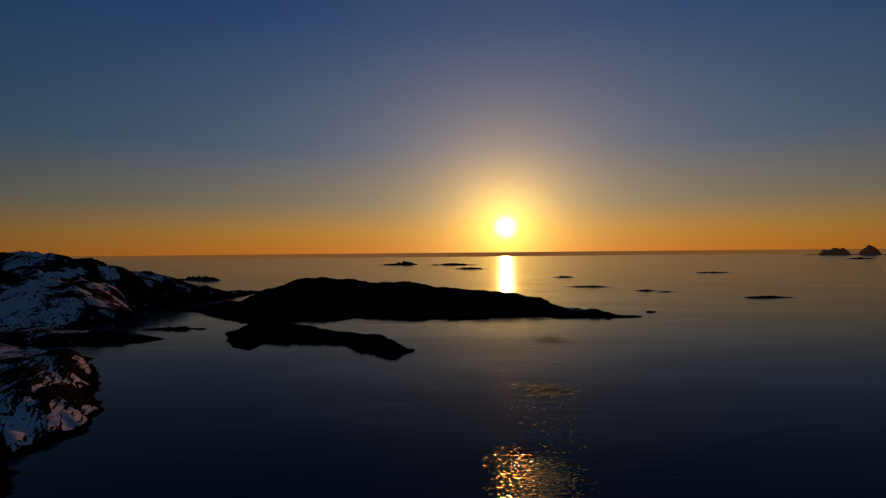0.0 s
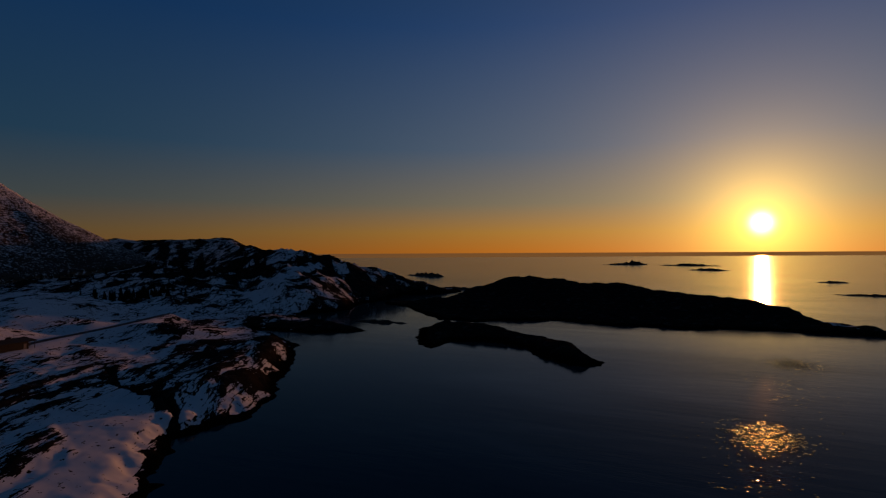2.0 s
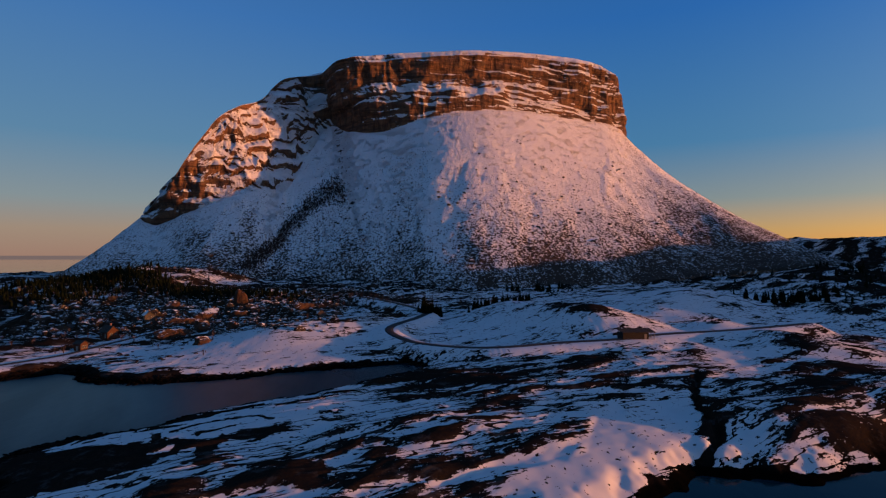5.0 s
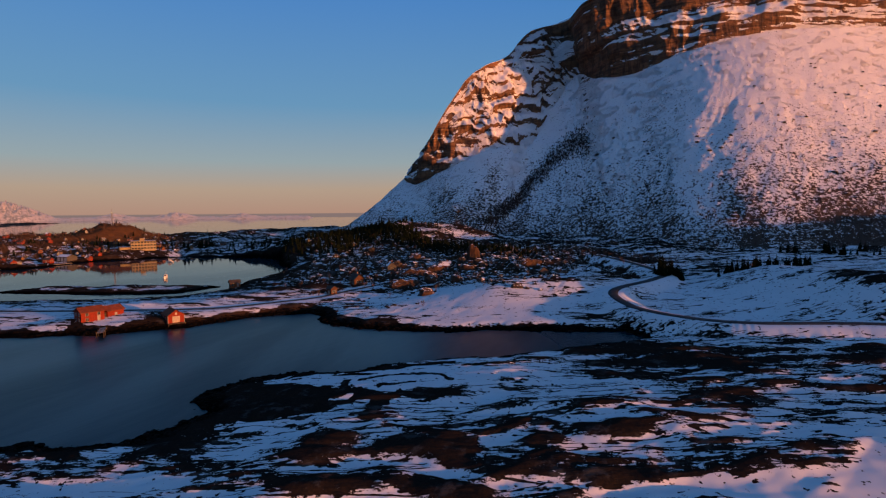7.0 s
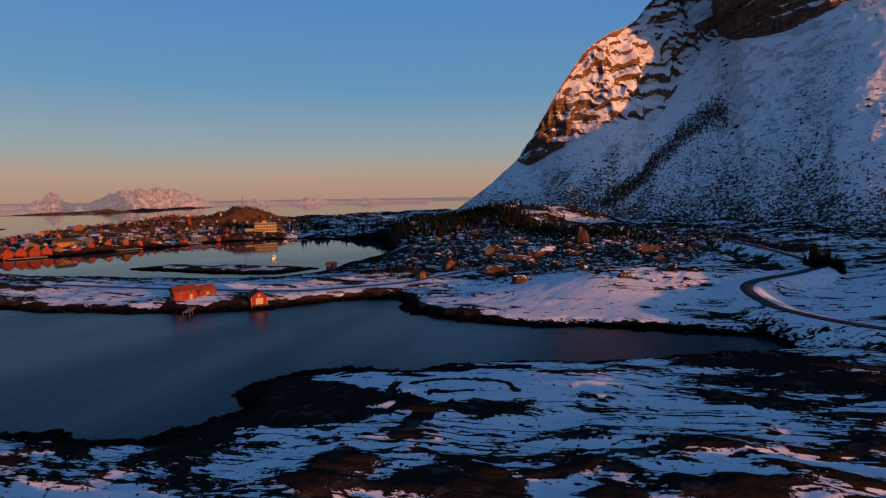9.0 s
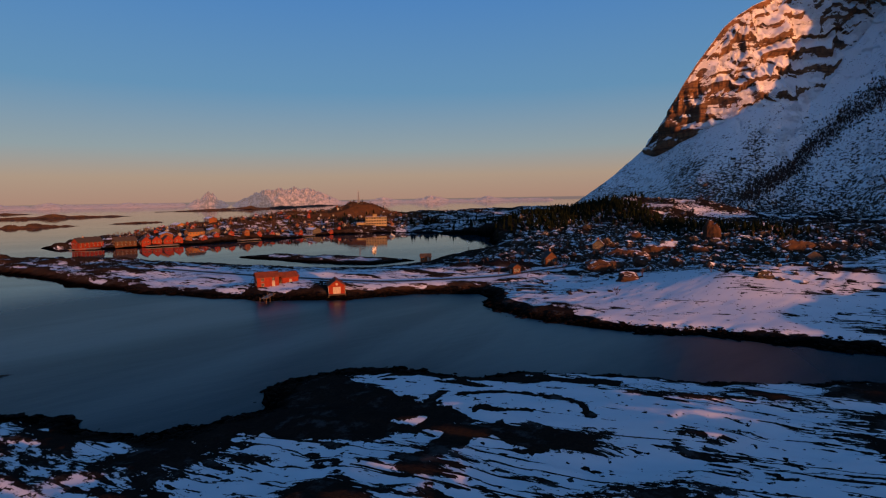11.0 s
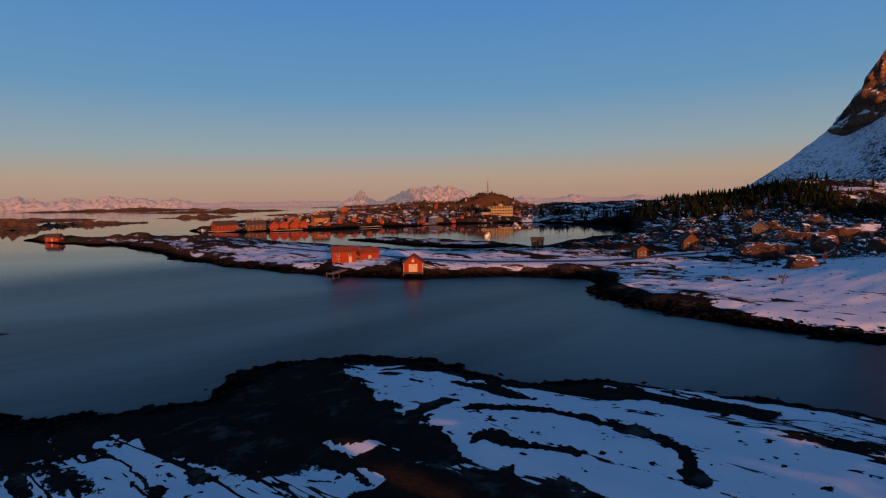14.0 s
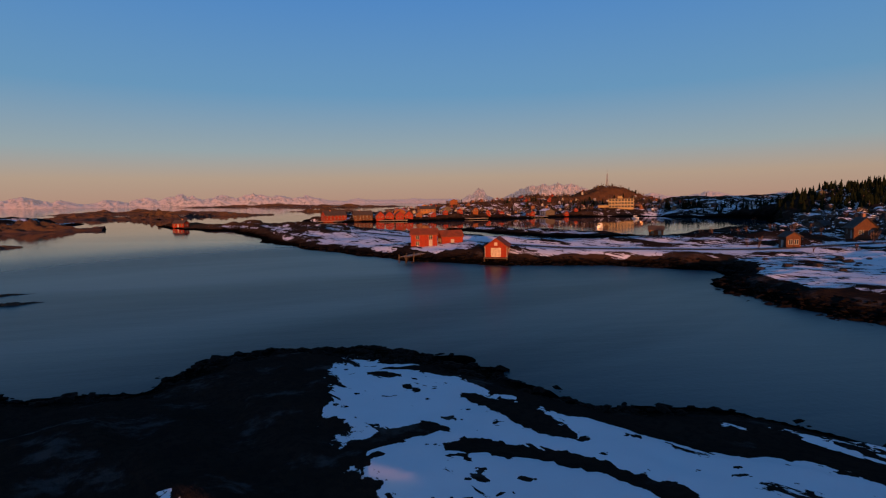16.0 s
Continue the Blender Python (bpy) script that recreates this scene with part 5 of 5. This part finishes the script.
boulder(BIG[2], -276, -48, 6.0, 5.0, 5.0, 70, "brown boulder with a broken top")
boulder(BIG[0], -288, -78, 7.0, 5.0, 5.0, 30, "rust-brown boulder leaning on smaller stones")
boulder(BIG[1], -306, -98, 6.0, 5.0, 5.5, 85, "rust-brown split boulder in the field")
boulder(BIG[2], -272, -104, 5.0, 4.0, 4.2, 10, "brown boulder at the edge of the wood")
boulder(BIG[2], -318, -63, 5.0, 5.0, 12.0, 60, "tall rust-brown boulder standing over the field")
boulder(BIG[0], -300, -20, 8.0, 4.0, 4.0, 150, "long brown boulder under the slope")
boulder(BIG[1], -258, -22, 5.0, 3.0, 3.2, 120, "brown blocky boulder at the snow's edge")


def make_boulders():
    rnd = random.Random(5)
    done = 0
    while done < 210:
        x, y = rnd.gauss(-300, 55), rnd.gauss(-85, 70)
        h, _, d = (float(v[0]) for v in ground(np.array([x]), np.array([y])))
        if d < 26 or x > -222 or y > 8:
            continue
        r = rnd.uniform(1.2, 3.6)
        boulder(rnd.choice(ROCKS), x, y, r * rnd.uniform(0.8, 1.4), r, r * rnd.uniform(0.7, 1.2), rnd.uniform(0, 360), "snow-capped broken boulder below the mountain", "boulder field")
        done += 1
    for _ in range(34):
        x, y = rnd.uniform(-220, -170), rnd.uniform(-70, -20)
        r = rnd.uniform(0.4, 1.0)
        if height(x, y) > 2:
            boulder(rnd.choice(DARK_ROCKS), x, y, r * 1.3, r, r * 0.8, rnd.uniform(0, 360), "small dark stone lying in the snow", "stones in the snow")


make_boulders()


def scatter_mesh(name, pieces, mat, label, category):
    """One mesh of many small pieces: each is places and faces."""
    verts, faces, at = [], [], 0
    for v, f in pieces:
        verts.append(v)
        faces += [tuple(i + at for i in face) for face in f]
        at += len(v)
    mesh = bpy.data.meshes.new(name)
    mesh.from_pydata(np.concatenate(verts).tolist(), [], faces)
    mesh.materials.append(mat)
    return tagged(new(name, mesh), label, category, kind="stuff")


def stone_forms():
    """A few rough low stones as places and faces."""
    forms = []
    for seed in range(7):
        mesh = rock_mesh("stone_form", BOULDER, 60 + seed, 0.7, 2 if seed < 2 else 1, 0.3)
        forms.append((np.array([v.co[:] for v in mesh.vertices]), [tuple(f.vertices) for f in mesh.polygons]))
        bpy.data.meshes.remove(mesh)
    return forms


STONES = stone_forms()


def stone_shape(rng):
    v, f = STONES[rng.integers(2, 7)]
    a = rng.uniform(0, 6.28)
    turn = np.array([(math.cos(a), math.sin(a), 0), (-math.sin(a), math.cos(a), 0), (0, 0, 1)])
    return v @ turn, f


def make_scree():
    rng = np.random.default_rng(8)
    x, y = rng.normal(-312, 68, 9500), rng.normal(-80, 90, 9500)
    h, _, d = ground(x, y)
    pieces = []
    for px, py, pz, pd in zip(x, y, h, d):
        if pd < 24 or px > -222 or py > 12 - 0.35 * (px + 222) * -0.2:
            continue
        v, f = stone_shape(rng)
        r = rng.gamma(1.6, 0.42) + 0.25
        a = rng.uniform(0, 6.28)
        c, s = math.cos(a), math.sin(a)
        v = v * (r * 1.2, r, r * 0.9)
        v = np.stack([px + v[:, 0] * c - v[:, 1] * s, py + v[:, 0] * s + v[:, 1] * c, pz + v[:, 2]], 1)
        pieces.append((v, f))
    scatter_mesh("scree", pieces, BOULDER, "scattered snow-dusted stones below the mountain", "stones")


make_scree()


def make_shore_stones():
    """Wet dark stones and weed clumps strewn along the tide line of the bay and the spit."""
    rng = np.random.default_rng(33)
    x, y = rng.uniform(-205, -45, 90000), rng.uniform(-165, 75, 90000)
    h, _, d = ground(x, y)
    keep = (d > -1.6) & (d < 5.5) & (rng.uniform(0, 1, len(d)) < 0.3 + 0.7 * (vnoise(x / 6, y / 6, 35) > 0))
    pieces = []
    for px, py, pz in list(zip(x[keep], y[keep], h[keep]))[:6500]:
        v, f = STONES[rng.integers(2, 7)]
        r = min(rng.gamma(1.1, 0.17) + 0.1, 0.9)
        a = rng.uniform(0, 6.28)
        c, s = math.cos(a), math.sin(a)
        v = v * (r * 1.5, r, r * 0.6)
        pieces.append((np.stack([px + v[:, 0] * c - v[:, 1] * s, py + v[:, 0] * s + v[:, 1] * c, pz + v[:, 2]], 1), f))
    scatter_mesh("shore_stones", pieces, WET_STONE, "black wet stones and weed along the tide line", "stones")


WET_STONE = plain("wet_black_stone", (0.003, 0.0026, 0.0023), 0.85, (0.009, 0.0065, 0.005), 1.5)
WET_STONE.node_tree.nodes["Principled BSDF"].inputs["Specular IOR Level"].default_value = 0.03
make_shore_stones()


# ---- spruces and scrub ----
def make_spruce(seed, tall):
    rnd = random.Random(seed)
    tree = tagged(new("spruce"), "dark spruce tree standing in the snow", "tree", "spruces")
    bm = bmesh.new()
    beam(bm, (0, 0, -0.6), (0, 0, tall * 0.96), tall * 0.035, 0.03)
    part("trunk", bm, BARK, tree)
    bm = bmesh.new()
    tiers = 15
    for k in range(tiers):
        t = k / tiers
        z, reach = tall * (0.1 + 0.88 * t), tall * 0.2 * (1 - t) ** 0.85 + 0.12
        count = 9 if t < 0.7 else 6
        for j in range(count):
            a = 6.283 * (j + rnd.random() * 0.7) / count
            r = reach * rnd.uniform(0.65, 1.15)
            drop = r * rnd.uniform(0.3, 0.6)
            w = r * 0.24
            c, s = math.cos(a), math.sin(a)
            root = bm.verts.new((0, 0, z + 0.1 * r))
            left = bm.verts.new((c * r * 0.6 - s * w, s * r * 0.6 + c * w, z - drop * 0.5))
            right = bm.verts.new((c * r * 0.6 + s * w, s * r * 0.6 - c * w, z - drop * 0.5))
            tip = bm.verts.new((c * r, s * r, z - drop))
            under = bm.verts.new((c * r * 0.55, s * r * 0.55, z - drop - 0.22 * r))
            for face in ((root, left, tip), (root, tip, right), (root, under, left), (root, right, under), (left, under, tip), (right, tip, under)):
                bm.faces.new(face)
    part("crown", bm, NEEDLES, tree)
    return tree


def plant_spruces():
    rnd = random.Random(21)
    kinds = [make_spruce(1, 8.0), make_spruce(2, 6.5), make_spruce(3, 9.5)]
    spots = []
    for _ in range(26):                                   # the clump by the bend of the road
        spots.append((rnd.gauss(-281, 3.2), rnd.gauss(54, 3.6), 1.15))
    for k in range(40):                                   # the planted row on the hill
        t = k / 40
        spots.append((-284 - 62 * t + rnd.gauss(0, 1.0), 76 + 42 * t + rnd.gauss(0, 1.0), 0.95))
    for _ in range(20):
        spots.append((rnd.gauss(-398, 8), rnd.gauss(136, 12), 1.1))
    for _ in range(34):                                   # dark wood in the dip below the ridge
        spots.append((rnd.gauss(-316, 9), rnd.gauss(272, 11), 1.3))
    for _ in range(16):
        spots.append((rnd.gauss(-370, 12), rnd.gauss(340, 14), 0.8))
    for _ in range(70):                                   # the wood along the foot of the mountain
        t = rnd.random()
        spots.append((-330 - 75 * t + rnd.gauss(0, 9), 10 - 190 * t + rnd.gauss(0, 10), rnd.uniform(0.5, 0.8)))
    for _ in range(50):                                  # the wooded knoll
        spots.append((rnd.gauss(-395, 32), rnd.gauss(-215, 26), rnd.uniform(0.35, 0.55)))
    for _ in range(30):                                   # scattered in the village
        spots.append((rnd.gauss(-350, 40), rnd.gauss(-470, 40), rnd.uniform(0.7, 1.2)))
    for _ in range(22):                                   # the dark clump beside the hotel
        spots.append((rnd.gauss(-388, 9), rnd.gauss(-408, 9), rnd.uniform(0.9, 1.4)))
    for _ in range(14):
        spots.append((rnd.gauss(-270, 22), rnd.gauss(-35, 40), rnd.uniform(0.3, 0.6)))
    used = set()
    for x, y, s in spots:
        z = height(x, y)
        if z < 1.5 or any((x - u) ** 2 + (y - v) ** 2 < 30 for u, v in TAKEN):
            continue
        k = rnd.randrange(3)
        m = pose(x, y, z - 0.2, 0, 0, rnd.uniform(0, 360))
        if k not in used:
            used.add(k)
            kinds[k].matrix_basis = m @ Matrix.Scale(s * rnd.uniform(0.8, 1.2), 4)
        else:
            copy_thing(kinds[k], m).scale = (s * rnd.uniform(0.55, 0.95),) * 3


plant_spruces()


def make_scrub():
    """Bare birch scrub: thin upright twigs in loose tufts."""
    rng = np.random.default_rng(4)
    pieces = []
    tufts = []
    for _ in range(700):
        t = rng.uniform()
        tufts.append((-330 - 60 * t + rng.normal(0, 18), 60 - 260 * t + rng.normal(0, 22)))
    for _ in range(260):
        tufts.append((rng.normal(-255, 28), rng.normal(-80, 30)))
    for _ in range(2300):
        tufts.append((rng.uniform(-440, -100), rng.uniform(-640, -400)))
    x, y = np.array(tufts).T
    h = ground(x, y)[0]
    for px, py, pz in zip(x, y, h):
        if pz < 1.5:
            continue
        tall = rng.uniform(1.2, 3.2)
        for _ in range(9):
            a, lean = rng.uniform(0, 6.28), rng.uniform(0.1, 0.5) * tall
            c, s = math.cos(a), math.sin(a)
            w = 0.05
            v = np.array([(px - s * w, py + c * w, pz - 0.2), (px + s * w, py - c * w, pz - 0.2), (px + c * lean * 0.6 + s * w, py + s * lean * 0.6 - c * w, pz + tall * 0.6),
                          (px + c * lean, py + s * lean, pz + tall * rng.uniform(0.8, 1.1)), (px + c * lean * 0.6 - s * w * 3, py + s * lean * 0.6 + c * w * 3, pz + tall * 0.75)])
            pieces.append((v, [(0, 1, 2), (0, 2, 3), (2, 4, 3)]))
    scatter_mesh("birch_scrub", pieces, TWIGS, "bare brown birch scrub on snowy slopes", "scrub")


make_scrub()


def make_far_wood():
    """The dark wood at the mountain's foot and on the knoll, too dense to count."""
    rng = np.random.default_rng(77)
    spots = [(rng.normal(-376, 26), rng.normal(-214, 22)) for _ in range(520)]
    spots += [(rng.normal(-410, 34), rng.normal(-228, 30)) for _ in range(420)]
    spots += [(-345 - 85 * t + rng.normal(0, 9), -40 - 190 * t + rng.normal(0, 11)) for t in rng.uniform(0, 1, 800)]
    spots += [(rng.normal(-430, 40), rng.normal(-330, 40)) for _ in range(150)]
    spots += [(rng.normal(-330, 70), rng.normal(-480, 60)) for _ in range(110)]
    spots += [(rng.normal(-325, 10), rng.normal(282, 14)) for _ in range(60)]
    spots += [(rng.normal(-420, 50), rng.normal(380, 40)) for _ in range(90)]
    x, y = np.array(spots).T
    h = ground(x, y)[0]
    pieces = []
    for px, py, pz in zip(x, y, h):
        if pz < 2 or any((px - a) ** 2 + (py - b) ** 2 < 40 for a, b in TAKEN):
            continue
        tall = rng.uniform(2.6, 6.0)
        for k in range(6):
            z, r = pz + tall * (0.08 + 0.15 * k), tall * 0.28 * (1 - k / 6.6)
            a = rng.uniform(0, 6.28) + np.arange(7) * 6.283 / 7
            reach = r * rng.uniform(0.6, 1.25, 7)
            rim = np.stack([px + np.cos(a) * reach, py + np.sin(a) * reach, z - reach * rng.uniform(0.2, 0.7, 7)], 1)
            v = np.vstack([rim, [(px, py, z + tall * 0.2)]])
            pieces.append((v, [(i, (i + 1) % 7, 7) for i in range(7)]))
    scatter_mesh("spruce_wood", pieces, NEEDLES, "dense dark spruce wood at the mountain's foot", "wood")


make_far_wood()


def make_talus():
    """Stones and scrub lying on the mountain's lower slope."""
    rng = np.random.default_rng(15)
    rows = MOUNT[0]
    count = rows.shape[1]
    stones, twigs = [], []
    for _ in range(9000):
        r, c = int(8 + 138 * rng.beta(1.0, 2.4)), int(rng.uniform(0.08, 0.72) * count)
        along = rng.uniform(-2.5, 2.5)
        px, py, pz = rows[r, c] + (rows[r + 1, c] - rows[r, c]) * along * 0.5 + (rows[r, c + 1] - rows[r, c]) * rng.uniform(-2, 2)
        if float(fbm(np.array([px / 35]), np.array([py / 35]), 3, 19)[0]) < rng.uniform(-0.5, 0.5):
            continue
        v, f = stone_shape(rng)
        size = min(rng.gamma(0.9, 0.5) + 0.3, 4.0)
        v = v * (size * 1.2, size, size * 0.8)
        stones.append((v + (px, py, pz), f))
    scatter_mesh("talus_stones", stones, BOULDER, "scattered dark stones on the snowy mountain slope", "stones")
    # A belt of scrub climbs the hollow under the shoulder, thinner bushes stand along the foot.
    spots = []
    for _ in range(3800):
        t = rng.uniform() ** 0.9
        share = np.interp(t, (0, 0.45, 0.75, 1), (0.24, 0.62, 0.6, 0.56)) + rng.normal(0, 0.045)
        place = np.interp(t, (0, 0.45, 0.75, 1), (3.5, 5.2, 6.5, 7.4)) + rng.normal(0, 0.1)
        spots.append((int(np.clip((share + 0.06) * 140, 4, 148)), int(place / len(FOOT) * count)))
    for _ in range(3000):
        spots.append((int(4 + 80 * rng.beta(1, 3)), int(rng.uniform(0.12, 0.66) * count)))
    for r, c in spots:
        px, py, pz = rows[r, c] + (rng.normal(0, 2), rng.normal(0, 2), 0)
        tall = rng.uniform(0.8, 2.2)
        for _ in range(7):
            a, lean = rng.uniform(0, 6.28), rng.uniform(0.1, 0.5) * tall
            cs, sn, w = math.cos(a), math.sin(a), 0.09
            v = np.array([(px - sn * w, py + cs * w, pz - 0.5), (px + sn * w, py - cs * w, pz - 0.5), (px + cs * lean, py + sn * lean, pz + tall), (px + cs * lean - sn * w * 5, py + sn * lean + cs * w * 5, pz + tall * 0.7)])
            twigs.append((v, [(0, 1, 2), (0, 2, 3)]))
    scatter_mesh("slope_scrub", twigs, TWIGS, "bare brown scrub climbing the snowy mountain slope", "scrub")


make_talus()


def make_wavelets():
    """Small wave crests raised by a breath of wind: tilted facets that catch the sun."""
    rng = np.random.default_rng(31)
    back = np.array([SUN_DIR.x, SUN_DIR.y]) / math.hypot(SUN_DIR.x, SUN_DIR.y)
    spots = []
    for x, y, rx, ry, count in ((17, 98, 6, 13, 1500), (31, 163, 6, 8, 900), (51, 256, 7, 11, 900), (26, 135, 9, 26, 140), (42, 212, 9, 24, 140)):
        spots += [(x + rng.normal(0, 0.6) * rx, y + rng.normal(0, 0.6) * ry) for _ in range(count)]
    pieces = []
    for x, y in spots:
        lift, roll = math.tan(radians(rng.uniform(1.5, 12.0))), math.tan(radians(rng.normal(0, 3.0)))
        w, l = rng.uniform(0.12, 0.4), rng.uniform(0.08, 0.2)
        corners = np.array([(-w, -l), (w, -l), (w * 0.6, l), (-w * 0.6, l)])
        px, py = corners[:, 0] * back[1] + corners[:, 1] * back[0], -corners[:, 0] * back[0] + corners[:, 1] * back[1]
        pz = 0.05 - corners[:, 1] * lift + corners[:, 0] * roll
        pieces.append((np.stack([x + px, y + py, pz], 1), [(0, 1, 2, 3)]))
    scatter_mesh("wavelets", pieces, make_crest_material(), "small sunlit wave crests on the calm sea", "waves")


make_wavelets()
